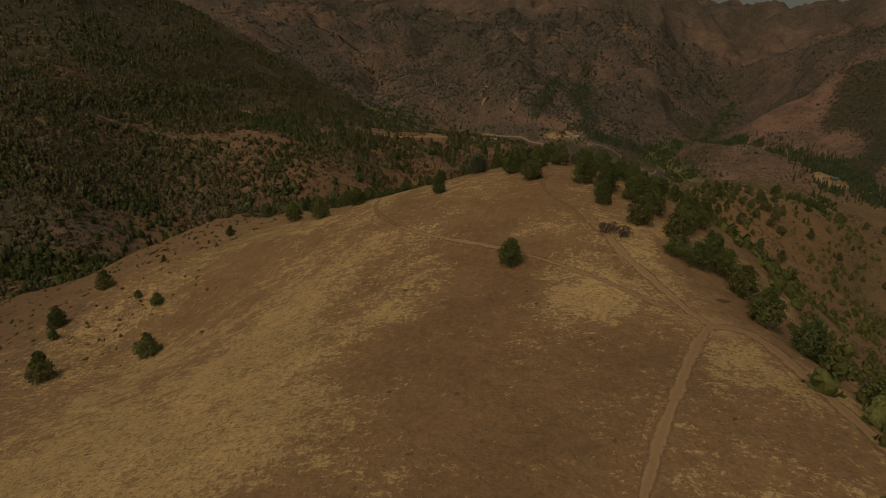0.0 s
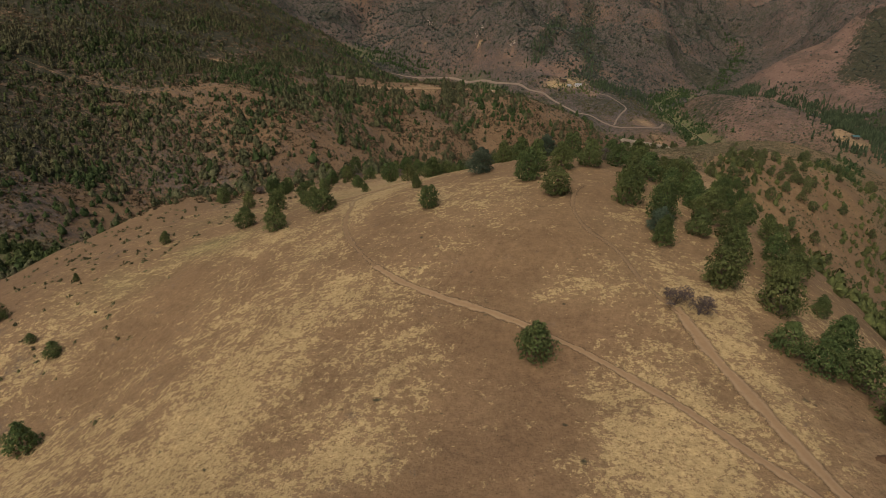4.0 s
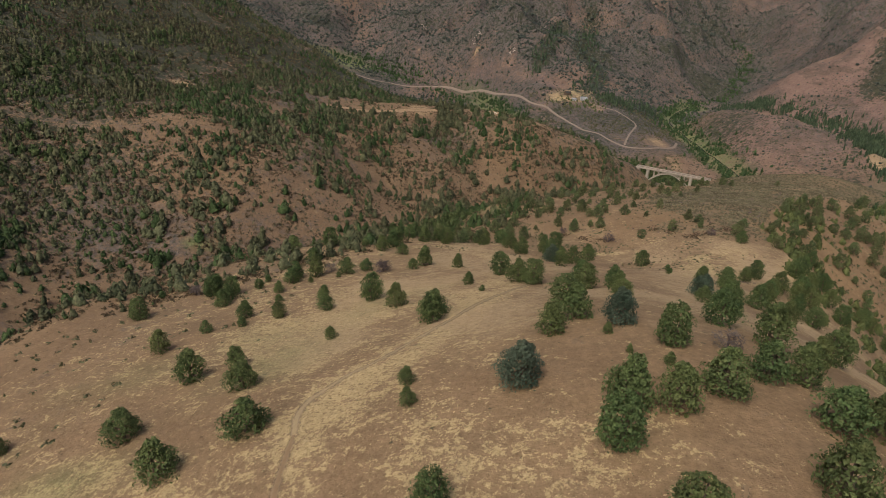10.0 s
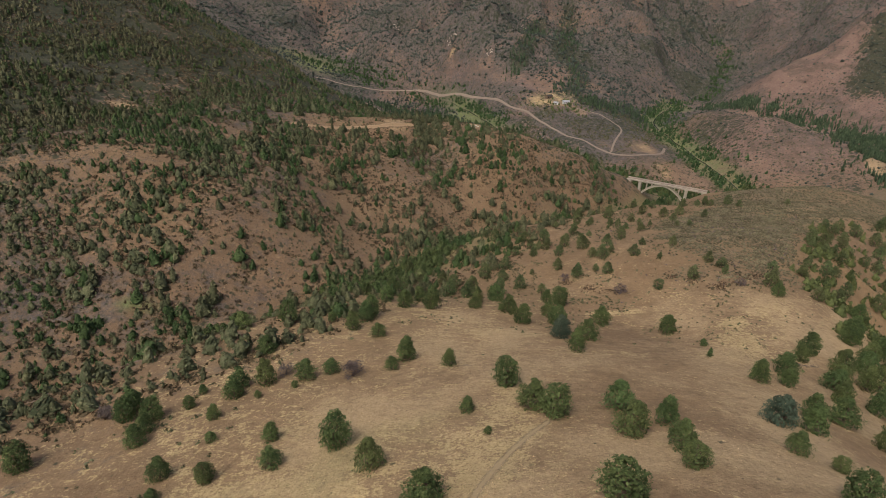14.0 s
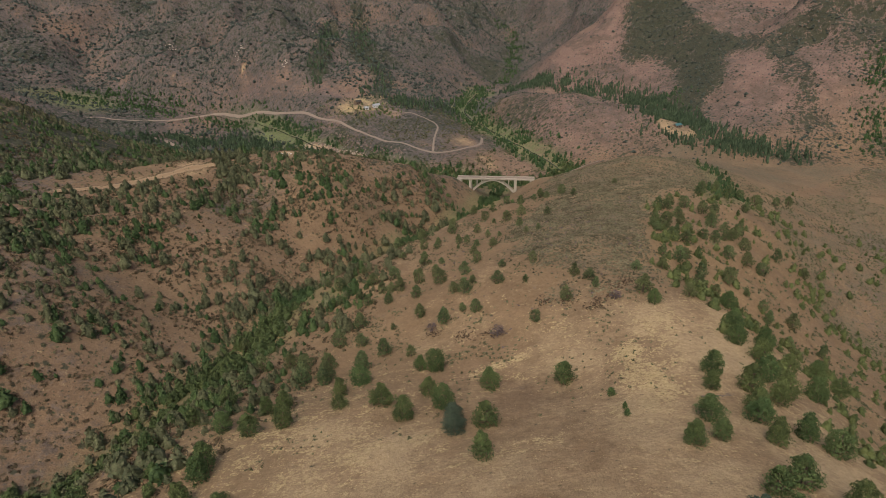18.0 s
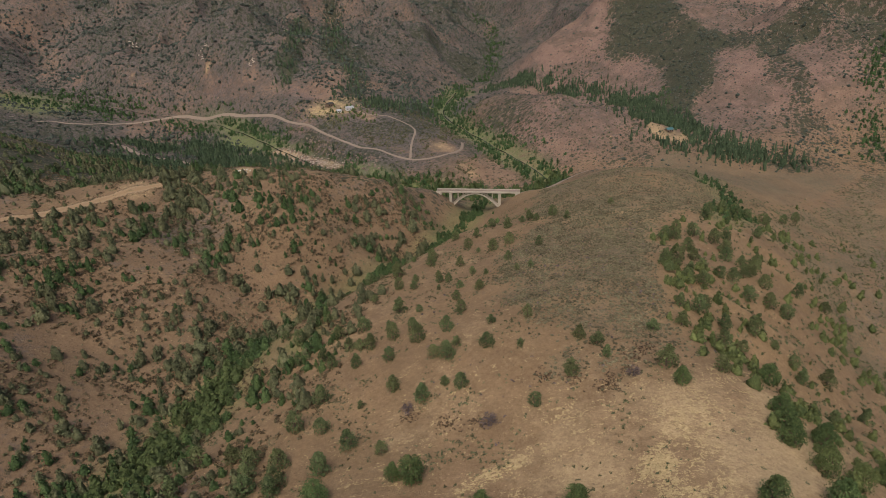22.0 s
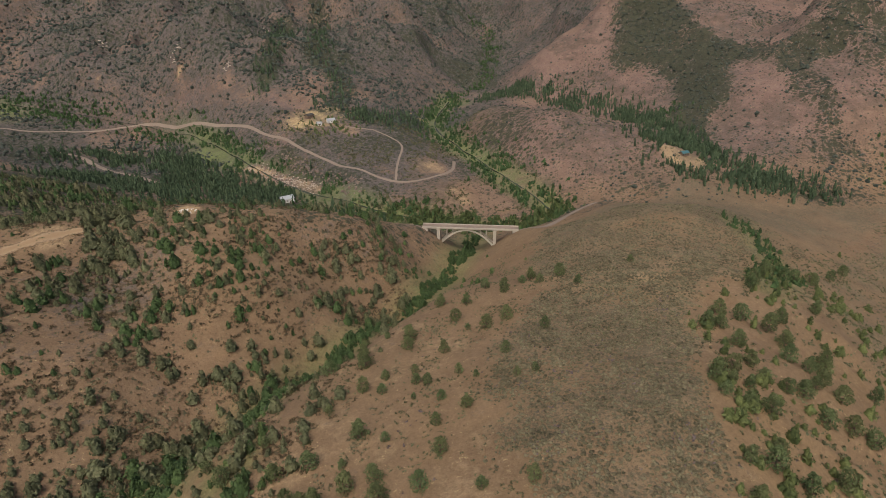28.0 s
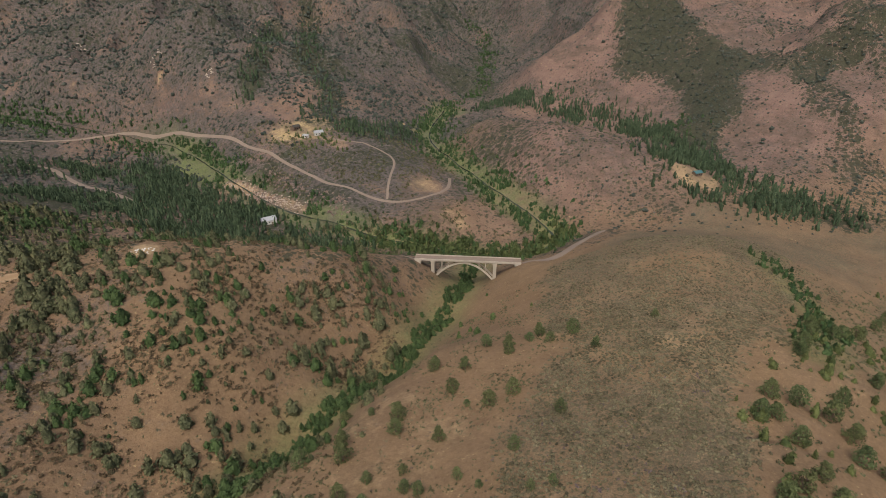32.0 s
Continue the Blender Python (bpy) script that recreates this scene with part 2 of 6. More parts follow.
# mountain scrub: leaf green with bluish distance haze mixed into the colour
HAZED_SCRUB = leaf_material("hazed_scrub_leaf", (0.038, 0.051, 0.043), (0.098, 0.107, 0.086), None, 0.7)
CREEK_LEAF = leaf_material("creek_oak_leaf", (0.034, 0.054, 0.021), (0.096, 0.124, 0.047), (0.090, 0.140, 0.038))
RIPARIAN = leaf_material("stream_tree_leaf", (0.028, 0.050, 0.020), (0.082, 0.118, 0.044), (0.120, 0.158, 0.056))
# blue-green needles; part of the blue is valley haze put into the colour
PINE = leaf_material("pine_needle", (0.036, 0.058, 0.033), (0.108, 0.136, 0.074))
SAGE = leaf_material("sagebrush_leaf", (0.058, 0.054, 0.030), (0.236, 0.206, 0.122), (0.215, 0.168, 0.108))
DEAD_TWIG = leaf_material("dead_grey_twig", (0.080, 0.062, 0.058), (0.190, 0.150, 0.142))
BROWN_BRUSH = leaf_material("brown_brush_leaf", (0.056, 0.040, 0.024), (0.138, 0.098, 0.056), (0.150, 0.104, 0.062), 1.0)
DARK_SOIL = plain_material("dark_turned_soil", (0.085, 0.048, 0.026), (0.150, 0.090, 0.052), 2.0, 0.95, 0.5, 0.1)
STRAW = leaf_material("straw_tuft", (0.260, 0.182, 0.088), (0.560, 0.425, 0.225))
BARK = plain_material("shaggy_bark", (0.085, 0.060, 0.045), (0.170, 0.125, 0.095), 9.0, 0.95, 0.6, 0.06)
GRAVEL_ROAD = plain_material("pale_gravel_road", (0.215, 0.163, 0.126), (0.300, 0.235, 0.186), 0.5, 0.95, 0.2, 0.05)
CONCRETE = plain_material("weathered_concrete", (0.360, 0.310, 0.250), (0.490, 0.435, 0.365), 0.6, 0.85, 0.2, 0.03)
PALE_ROCK = plain_material("pale_river_rock", (0.330, 0.260, 0.200), (0.500, 0.420, 0.350), 0.25, 0.9, 0.5, 0.3)
CLIFF_ROCK = plain_material("grey_red_cliff_rock", (0.150, 0.105, 0.085), (0.270, 0.205, 0.170), 0.12, 0.95, 0.7, 1.0)
WATER, wt, wb = material("dark_river_water", 0.25)
wb.inputs["Base Color"].default_value = (0.060, 0.072, 0.050, 1)
bumped(wt, wb, noise_at(wt, 0.6, 4), 0.25, 0.05)
WHITE_WALL = plain_material("white_painted_wall", (0.62, 0.60, 0.56), (0.76, 0.74, 0.70), 1.5, 0.7, 0.1, 0.01)
BROWN_WALL = plain_material("brown_timber_wall", (0.16, 0.11, 0.08), (0.25, 0.18, 0.13), 1.5, 0.85, 0.2, 0.02)
METAL_ROOF = plain_material("grey_metal_roof", (0.36, 0.37, 0.38), (0.50, 0.51, 0.52), 0.8, 0.45, 0.1, 0.02, 0.3)
TEAL_ROOF = plain_material("teal_metal_roof", (0.05, 0.13, 0.14), (0.09, 0.19, 0.20), 0.8, 0.5, 0.1, 0.02)
DARK_ROOF = plain_material("dark_shingle_roof", (0.05, 0.045, 0.04), (0.09, 0.08, 0.07), 1.0, 0.9, 0.3, 0.03)
GLASS_DARK, gt, gb = material("dark_window_glass", 0.1)
gb.inputs["Base Color"].default_value = (0.02, 0.025, 0.03, 1)

# ---- the land: one height for each place, from its crests, flanks, valleys and streams (x, y, z) ----
SPUR_CREST = [(30, -302, 63), (27, -63, 65), (27, 47, 66), (35, 97, 69), (21, 148, 77), (3, 190, 84), (-4, 237, 83),
              (5, 281, 70), (20, 341, 51), (40, 400, 37), (75, 438, 36), (105, 512, 34), (116, 562, 29), (141, 612, 24),
              (156, 657, 16.9), (196, 716, 13.2), (235, 760, 8.5), (299, 798, -7.9), (151, 742, 1.8), (141, 792, -15.4)]
SPUR_WEST = [(-116, 123, 31), (-174, 172, 30), (-142, 212, 44), (-106, 207, 55), (-111, 236, 52), (-84, 290, 52), (-57, 262, 64), (-47, 293, 59),
             (-83, 256, 57), (-83, 211, 63), (-42, 190, 75), (-8, 413, 26), (5, 447, 24), (-14, 474, 18.9), (16, 488, 29), (39, 459, 32),
             (-11, 555, 12.7), (17, 550, 18.5), (35, 613, 6.2), (60, 630, 7.2), (59, 590, 17.3), (104, 561, 27), (-53, 426, 24),
             (-76, 444, 14)]
SPUR_LOW = [(-9, 134, 69), (40, 119, 70), (18, 404, 30), (-144, 55, 28), (-216, 36, 1.9), (-127, -63, 31), (-248, -103, 1.4), (-55, 56, 53), (-36, -4, 56), (-58, -103, 53), (-72, 137, 55), (-45, 562, 7), (-25, 608, 2), (11, 654, -5), (71, 703, -9), (101, 773, -28), (-215, 177, 13.0), (-220, 236, 19.4)]
SPUR_EDGE = [(-220, 288, 15), (-166, 386, 11.5), (-156, 401, 11), (-138, 427, 12), (-121, 452, 8), (-96, 489, 0.5), (-67, 580, 0), (-54, 594, -2), (-33, 623, -7),
             (-13, 637, -7), (6, 658, -7), (40, 692, -12), (58, 703, -10), (-210, 289, 26), (-199, 312, 26.5), (-187, 331, 26), (-177, 345, 26), (-163, 366, 24.5), (-148, 386, 24), (-132, 413, 22), (-115, 436, 18),
             (-172, 300, 32), (-150, 340, 33), (-122, 380, 31), (-100, 425, 22), (-66, 487, 8)]
EAST_FLANK = [(49, 102, 67.5), (53, 88, 67), (57, 75, 66), (60, 50, 63), (70, 99, 54), (76, 74, 52), (110, 117, 15), (178, 147, -29), (58, 178, 68), (122, 216, 20), (195, 245, -32), (52, 250, 66), (55, 300, 52),
              (108, 297, 19.8), (89, 359, 29), (146, 377, -9.1), (129, 466, 8.6), (111, 440, 25), (195, 467, -29), (134, 523, 27), (160, 553, 22),
              (185, 544, 11), (202, 584, 12.8), (213, 601, 14.7), (241, 577, -5.2), (278, 591, -25), (263, 536, -51), (264, 700, 1.7),
              (357, 718, -28), (74, -3, 50), (141, -22, 5.6), (71, -152, 46)]
EAST_GULLY = [(229, 97, -61), (249, 295, -62), (281, 414, -66), (325, 513, -68), (426, 637, -62), (554, 734, -56), (691, 772, -54), (892, 730, -48),
              (396, 297, 2.4), (495, 417, 17.3), (617, 218, 71), (635, 516, 7.0), (378, 118, 11.4), (794, 554, 62)]
CREEK = [(-519, 175, 9.5), (-371, 223, 1.8), (-256, 294, -12.8), (-207, 381, -14.9), (-154, 448, -11.0), (-111, 524, -12.7), (-72, 602, -22),
         (-28, 659, -31), (29, 714, -38), (73, 779, -43), (104, 833, -46), (123, 872, -48)]
WEST_SLOPE = [(-238, 433, 0.6), (-297, 423, 8.3), (-282, 456, 26), (-230, 487, 30), (-341, 459, 41), (-293, 517, 60), (-355, 434, 32),
              (-316, 303, 15.3), (-183, 556, 15.5), (-172, 570, 9), (-132, 589, -7.3), (-213, 515, 30), (-118, 641, 4.1), (-106, 655, -1.2),
              (-191, 646, 31), (-139, 710, 19.7), (-14, 747, -1.4), (-462, 405, 86), (-408, 324, 37), (-599, 322, 76), (-49, 703, 11), (14, 771, 3),
              (-90, 680, 14)]
ROAD_SHELF = [(151, 816, -21), (167, 812, -21), (185, 823, -21), (208, 840, -21), (235, 855, -20), (56, 853, -22), (39, 869, -25)]
BANK_CREST = [(-323, 651, 64), (-228, 702, 40), (-170, 755, 41), (-110, 781, 39), (-50, 781, 30), (13, 795, 9.5), (59, 843, -16.4), (-295, 753, 56),
              (-19, 857, -11.1), (-90, 869, -1.4), (-171, 869, 8.6), (67, 849, -22)]
WEST_MOUNTAIN = [(-364, 600, 77), (-497, 663, 132), (-625, 719, 209), (-823, 697, 314), (-701, 799, 257), (-552, 826, 192), (-445, 851, 133), (-359, 873, 87),
                 (-309, 903, 50), (-252, 941, 16.3), (-202, 983, -12.4), (-700, 439, 177), (-902, 298, 243), (-596, 998, 149), (-448, 1101, 38), (-801, 98, 132)]
RIVER = [(233, 1449, -18.1), (167, 1292, -23), (167, 1200, -27), (177, 1128, -30), (192, 1057, -35), (203, 1002, -38), (212, 955, -41), (216, 923, -44),
         (212, 903, -45), (188, 885, -48), (157, 891, -49), (121, 908, -50), (86, 938, -49), (55, 961, -48), (26, 993, -45), (-6, 1022, -42), (-41, 1052, -39),
         (-71, 1100, -35), (-102, 1158, -32), (-136, 1232, -30), (-184, 1332, -26), (-239, 1396, -23), (-336, 1443, -6.5), (-449, 1475, 15.7), (-557, 1484, 37)]
BEND = [(67, 1021, -30), (102, 964, -36), (132, 1002, -30), (112, 1085, -20), (42, 1111, -9.8), (2, 1204, 9.2), (73, 1213, 4.2), (-59, 1178, -5.3), (113, 1269, 4.8),
        (-89, 1263, 8.3), (-38, 1294, 29), (22, 1029, -28)]
RED_HILL = [(173, 1245, -11.6), (237, 1216, 6.1), (238, 1161, 12.2), (286, 1078, 25), (326, 1000, 13.3), (361, 942, -4.7), (298, 924, -23), (249, 955, -28), (253, 1032, -1.5),
            (344, 1075, 9.8), (296, 1184, 5.4), (279, 876, -34)]
EAST_VALLEY = [(347, 1406, -2.5), (408, 1302, -5.5), (422, 1159, -9.3), (424, 1064, -11.8), (414, 988, -14.2), (464, 911, -26), (552, 852, -40), (297, 1383, -9.1)]
EAST_MOUNTAIN = [(584, 1174, 64), (761, 1316, 165), (627, 1005, 47), (886, 1128, 171), (889, 935, 82), (1093, 839, 121), (542, 1382, 95), (466, 1463, 91), (701, 1578, 228),
                 (937, 1773, 330), (1242, 1486, 380), (1495, 1094, 400), (1294, 2195, 469), (630, 1928, 199), (1496, 496, 330)]
PASS = [(299, 1556, -6.4), (374, 1677, 17.9), (432, 1821, 41), (444, 2043, 99), (555, 2349, 251), (696, 2600, 371)]
NORTH_MOUNTAIN = [(-144, 1410, 69), (-226, 1492, 90), (-373, 1550, 93), (104, 1500, 58), (184, 1610, 87), (61, 1822, 202), (296, 1895, 149),
                  (-303, 2027, 266), (-606, 1931, 251), (196, 2304, 400), (-103, 2605, 510), (-703, 2608, 498), (-1302, 2309, 478),
                  (-1502, 1508, 379), (-1001, 1412, 197), (-701, 1558, 107), (396, 2702, 481), (837, 2700, 395), (1146, 2699, 541),
                  (-1301, 905, 330)]
HORIZON = [(-2600, -600, 150), (-2600, 1000, 450), (-2600, 3400, 560), (0, 3400, 562), (900, 3400, 444), (2600, 3400, 560), (2600, 1200, 480),
           (2600, -600, 200), (0, -900, 40), (-900, -500, 60), (900, -500, 60), (1400, 100, 220), (-1600, 300, 330)]
LINES = (SPUR_CREST, SPUR_WEST, SPUR_LOW, SPUR_EDGE, EAST_FLANK, EAST_GULLY, CREEK, WEST_SLOPE, BANK_CREST, ROAD_SHELF, WEST_MOUNTAIN, RIVER, BEND, RED_HILL, EAST_VALLEY,
         EAST_MOUNTAIN, PASS, NORTH_MOUNTAIN, HORIZON)


def hashed(ix, iy, seed):
    """Random numbers from 0 to 1 for whole places."""
    h = (ix.astype(np.int64) * 374761393 + iy.astype(np.int64) * 668265263 + seed * 974634777) & 0x7FFFFFFF
    h = ((h ^ (h >> 13)) * 1274126177) & 0x7FFFFFFF
    return ((h ^ (h >> 16)) & 0xFFFFFF) / float(0xFFFFFF)


def value_noise(x, y, seed=0):
    fx, fy = np.floor(x), np.floor(y)
    u, v = x - fx, y - fy
    u, v = u * u * u * (u * (u * 6 - 15) + 10), v * v * v * (v * (v * 6 - 15) + 10)
    a, b = hashed(fx, fy, seed), hashed(fx + 1, fy, seed)
    c, d = hashed(fx, fy + 1, seed), hashed(fx + 1, fy + 1, seed)
    return (a * (1 - u) + b * u) * (1 - v) + (c * (1 - u) + d * u) * v


def fbm(x, y, scale, octaves=4, seed=0):
    """Fractal noise from -1 to 1."""
    total, amp, norm = 0.0, 1.0, 0.0
    for k in range(octaves):
        total = total + amp * (2 * value_noise(x / scale + 17.3 * k, y / scale - 9.1 * k, seed + k) - 1)
        norm, amp, scale = norm + amp, amp * 0.5, scale * 0.5
    return total / norm


def segment_distance(x, y, line):
    """How far each place is from a line in the plan."""
    best = np.full(np.shape(x), 1e9)
    for (ax, ay), (bx, by) in zip([p[:2] for p in line], [p[:2] for p in line[1:]]):
        dx, dy = bx - ax, by - ay
        k = np.clip(((x - ax) * dx + (y - ay) * dy) / (dx * dx + dy * dy), 0, 1)
        best = np.minimum(best, np.hypot(x - ax - k * dx, y - ay - k * dy))
    return best


def step(v, a, b):
    k = np.clip((v - a) / (b - a), 0, 1)
    return k * k * (3 - 2 * k)


def kernel(d):
    return np.sqrt(d * d + 20.0 ** 2)


def refine(line, gap):
    """Fills a line with places not more than gap apart."""
    out = [line[0]]
    for a, b in zip(line, line[1:]):
        n = max(1, int(math.dist(a[:2], b[:2]) // gap))
        out += [tuple(a[i] + (b[i] - a[i]) * k / n for i in range(3)) for k in range(1, n + 1)]
    return out


KNOTS = []
for line in (refine(RIVER, 45), refine(CREEK, 45), *LINES):
    for p in line:
        if all(math.dist(p[:2], q[:2]) > 9 for q in KNOTS):
            KNOTS.append(p)
KNOTS = np.array(KNOTS, float)
KX, KY, KZ = KNOTS.T
GRID = kernel(np.hypot(KX[:, None] - KX, KY[:, None] - KY)) - 0.6 * np.eye(len(KX))
POLY = np.stack([np.ones_like(KX), KX / 1000, KY / 1000], 1)
SOLVED = np.linalg.solve(np.block([[GRID, POLY], [POLY.T, np.zeros((3, 3))]]), np.r_[KZ, 0, 0, 0])
W_KNOT, W_POLY = SOLVED[:-3], SOLVED[-3:]


def smooth_height(x, y):
    x, y = np.asarray(x, float), np.asarray(y, float)
    shape = x.shape
    x, y = x.ravel(), y.ravel()
    out = np.empty(len(x))
    for i in range(0, len(x), 20000):
        s = slice(i, i + 20000)
        out[s] = kernel(np.hypot(x[s, None] - KX, y[s, None] - KY)) @ W_KNOT
    return (out + W_POLY[0] + W_POLY[1] * x / 1000 + W_POLY[2] * y / 1000).reshape(shape)


def spur_share(x, y):
    """1 on the open spur that is flown over, 0 far from it."""
    d = segment_distance(x, y, [(25, -100), (20, 150), (0, 230), (40, 400), (105, 510), (155, 655)])
    return 1 - step(d, 90, 260)


def height(x, y):
    """The ground's height at any place."""
    x, y = np.asarray(x, float), np.asarray(y, float)
    z = smooth_height(x, y)
    spur = spur_share(x, y)
    wet = np.minimum(segment_distance(x, y, RIVER), segment_distance(x, y, CREEK))
    dry = step(wet, 8, 70)
    far = step(np.hypot(x, y - 500), 500, 1500)
    wx, wy = x + 30 * fbm(x, y, 130, 2, 40), y + 30 * fbm(x, y, 130, 2, 50)
    gully = 1 - np.abs(fbm(wx, wy, 170, 4, 7))
    z = z + (gully - 0.8) * (9 + 42 * far) * dry * (1 - spur)
    rise = step(z, 15, 140) * np.maximum(np.maximum(step(y, 1150, 1500), step(x, 480, 800)), step(-x, 500, 800)) * (1 - spur)
    broad = 1 - np.abs(fbm(wx, wy, 420, 3, 27))
    z = z + ((broad - 0.78) * 150 + (1 - np.abs(fbm(wx, wy, 95, 3, 37)) - 0.8) * 60) * rise * dry
    z = z + fbm(x, y, 60, 4, 3) * (2.2 + 5 * far) * dry * (1 - 0.75 * spur)
    flank = step(x - 0.12 * y, 35, 75) * (1 - step(x, 260, 360)) * (1 - step(y, 640, 720)) * step(y, 60, 160)
    z = z - np.abs(fbm(x * 0.5 + y, y * 0.35 - x * 0.2, 22, 3, 47)) * 5.0 * flank
    z = z + fbm(x, y, 9, 3, 9) * 0.28
    river = segment_distance(x, y, RIVER)
    return z - 1.6 * (1 - step(river, 4, 9))

# ---- the ground: one sheet to the horizon ----
def spaced(start, stops):
    """Coordinates whose spacing changes from stop to stop: (end, spacing there)."""
    out, pos, gap = [start], start, stops[0][1]
    for k, (end, g) in enumerate(stops):
        first, g0 = pos, gap
        while pos < end:
            gap = g0 + (g - g0) * (pos - first) / max(end - first, 1)
            pos += gap
            out.append(pos)
    return np.array(out)


XS = spaced(-2600, [(-2600, 60), (-1000, 30), (-420, 9), (-150, 3.2), (120, 2.7), (330, 5.5), (700, 11), (2600, 60)])
YS = spaced(-900, [(-900, 60), (0, 5), (60, 2.7), (480, 3.0), (760, 4.5), (1300, 8), (2000, 16), (3400, 45)])
GX, GY = np.meshgrid(XS, YS, indexing="ij")
GZ = height(GX, GY)


def ground_z(x, y):
    """The height of the ground's mesh at a place."""
    x, y = np.asarray(x, float), np.asarray(y, float)
    i = np.clip(np.searchsorted(XS, x) - 1, 0, len(XS) - 2)
    j = np.clip(np.searchsorted(YS, y) - 1, 0, len(YS) - 2)
    u, v = (x - XS[i]) / (XS[i + 1] - XS[i]), (y - YS[j]) / (YS[j + 1] - YS[j])
    return GZ[i, j] * (1 - u) * (1 - v) + GZ[i + 1, j] * u * (1 - v) + GZ[i, j + 1] * (1 - u) * v + GZ[i + 1, j + 1] * u * v


def mesh_of(name, verts, faces, mat, smooth=False):
    """A mesh from arrays: verts (n, 3) and faces (m, k)."""
    verts, faces = np.asarray(verts, np.float32), np.asarray(faces, np.int32)
    me = bpy.data.meshes.new(name)
    me.vertices.add(len(verts))
    me.vertices.foreach_set("co", verts.ravel())
    me.loops.add(faces.size)
    me.loops.foreach_set("vertex_index", faces.ravel())
    me.polygons.add(len(faces))
    me.polygons.foreach_set("loop_start", np.arange(0, faces.size, faces.shape[1], dtype=np.int32))
    me.polygons.foreach_set("loop_total", np.full(len(faces), faces.shape[1], np.int32))
    me.polygons.foreach_set("use_smooth", np.full(len(faces), smooth))
    me.materials.append(mat)
    me.update(calc_edges=True)
    return me


def blob(x, y, cx, cy, rx, ry=None, turn=0.0, soft=0.5):
    """1 in an oval in the plan, fading to 0 past its rim."""
    c, s = math.cos(radians(turn)), math.sin(radians(turn))
    u, v = (x - cx) * c + (y - cy) * s, -(x - cx) * s + (y - cy) * c
    return 1 - step(np.hypot(u / rx, v / (ry or rx)), 1 - soft, 1 + soft)


def east_edge(y):
    return np.interp(y, [455, 507, 526, 562, 596, 641, 683, 724, 821], [82, 104, 118, 140, 163, 216, 285, 380, 560])


def shelf_end(x):
    return np.interp(x, [100, 200, 250, 340, 420, 510, 600], [765, 800, 835, 890, 848, 826, 810])


def scrub_hill(x, y):
    """The lower spur and its shelf, grown over with sagebrush."""
    wob = 24 * fbm(x, y, 30, 4, 21)
    west = np.interp(y, [440, 480, 530, 566, 600, 654, 683, 778, 829], [50, 30, 30, 46, 66, 104, 112, 148, 236])
    east = east_edge(y)
    return step(x + wob - west, -7, 9) * step(east - x - wob, -6, 10) * step(y + wob, 438, 475) * (1 - step(y - shelf_end(x) + wob, -14, 12))


DARK_BAND = [(610, 1440), (570, 1360), (558, 1300), (572, 1245), (562, 1170), (515, 1110), (474, 1066), (452, 1040)]
DARK_SPUR = [(575, 1195), (618, 1145), (650, 1112), (700, 1090), (740, 1110)]
DARK_RIM = [(640, 1112), (625, 1057), (604, 987), (580, 938), (559, 888)]
FAR_WASH = [(745, 1010), (705, 961), (662, 921), (628, 888), (604, 850), (573, 843)]


def dark_slope(x, y):
    """The scrub-grown hollows that cross the bare red mountain."""
    wob = 26 * fbm(x, y, 60, 5, 23)
    wide = np.interp(y, [1040, 1100, 1180, 1245, 1300, 1380], [16, 30, 36, 32, 52, 48])
    a = 1 - step(segment_distance(x, y, DARK_BAND) + wob - wide, -10, 22)
    b = 1 - step(segment_distance(x, y, DARK_SPUR) + wob, 12, 36)
    c = 1 - step(segment_distance(x, y, DARK_RIM) + wob, 8, 32)
    d = step(x - 640 - 0.1 * (y - 1000) + 2 * wob, 0, 80) * (1 - step(y, 1180, 1300)) * (1 - step(x, 800, 900))
    return np.maximum(np.maximum(a, 0.9 * b), np.maximum(0.75 * c, 0.55 * d))


GREEN_STRIPS = [[(23, 1767), (9, 1448), (37, 1350), (5, 1250), (-10, 1232)], [(-49, 1665), (-75, 1400), (-87, 1330)], [(40, 1225), (100, 1200), (130, 1260)]]
FAR_GULLY = [(236, 1459), (298, 1525), (338, 1555), (384, 1696), (448, 1839), (419, 1987)]
SHELF_GULLY = [(295, 744), (284, 709), (270, 670), (239, 631), (214, 614)]
GRAVEL_BAR = [(-21, 1047), (-44, 1072), (-64, 1094), (-85, 1129), (-104, 1156)]
RIVER_SCARP = [(-102, 1183), (-64, 1147), (-37, 1106), (-11, 1064), (24, 1023)]
RED_SCARP = [(-227, 1432), (-149, 1375), (-96, 1342), (-46, 1274)]


def strips(x, y):
    d = np.full(np.shape(x), 1e9)
    for line in GREEN_STRIPS:
        d = np.minimum(d, segment_distance(x, y, line))
    return 1 - step(d + 16 * fbm(x, y, 40, 3, 26), 8, 30)


def spur_top(x, y):
    """The open grassy top and west side of the spur."""
    d = segment_distance(x, y, [(10, -100), (0, 130), (-40, 220), (-20, 330), (40, 420)])
    return 1 - step(d, 70, 190)


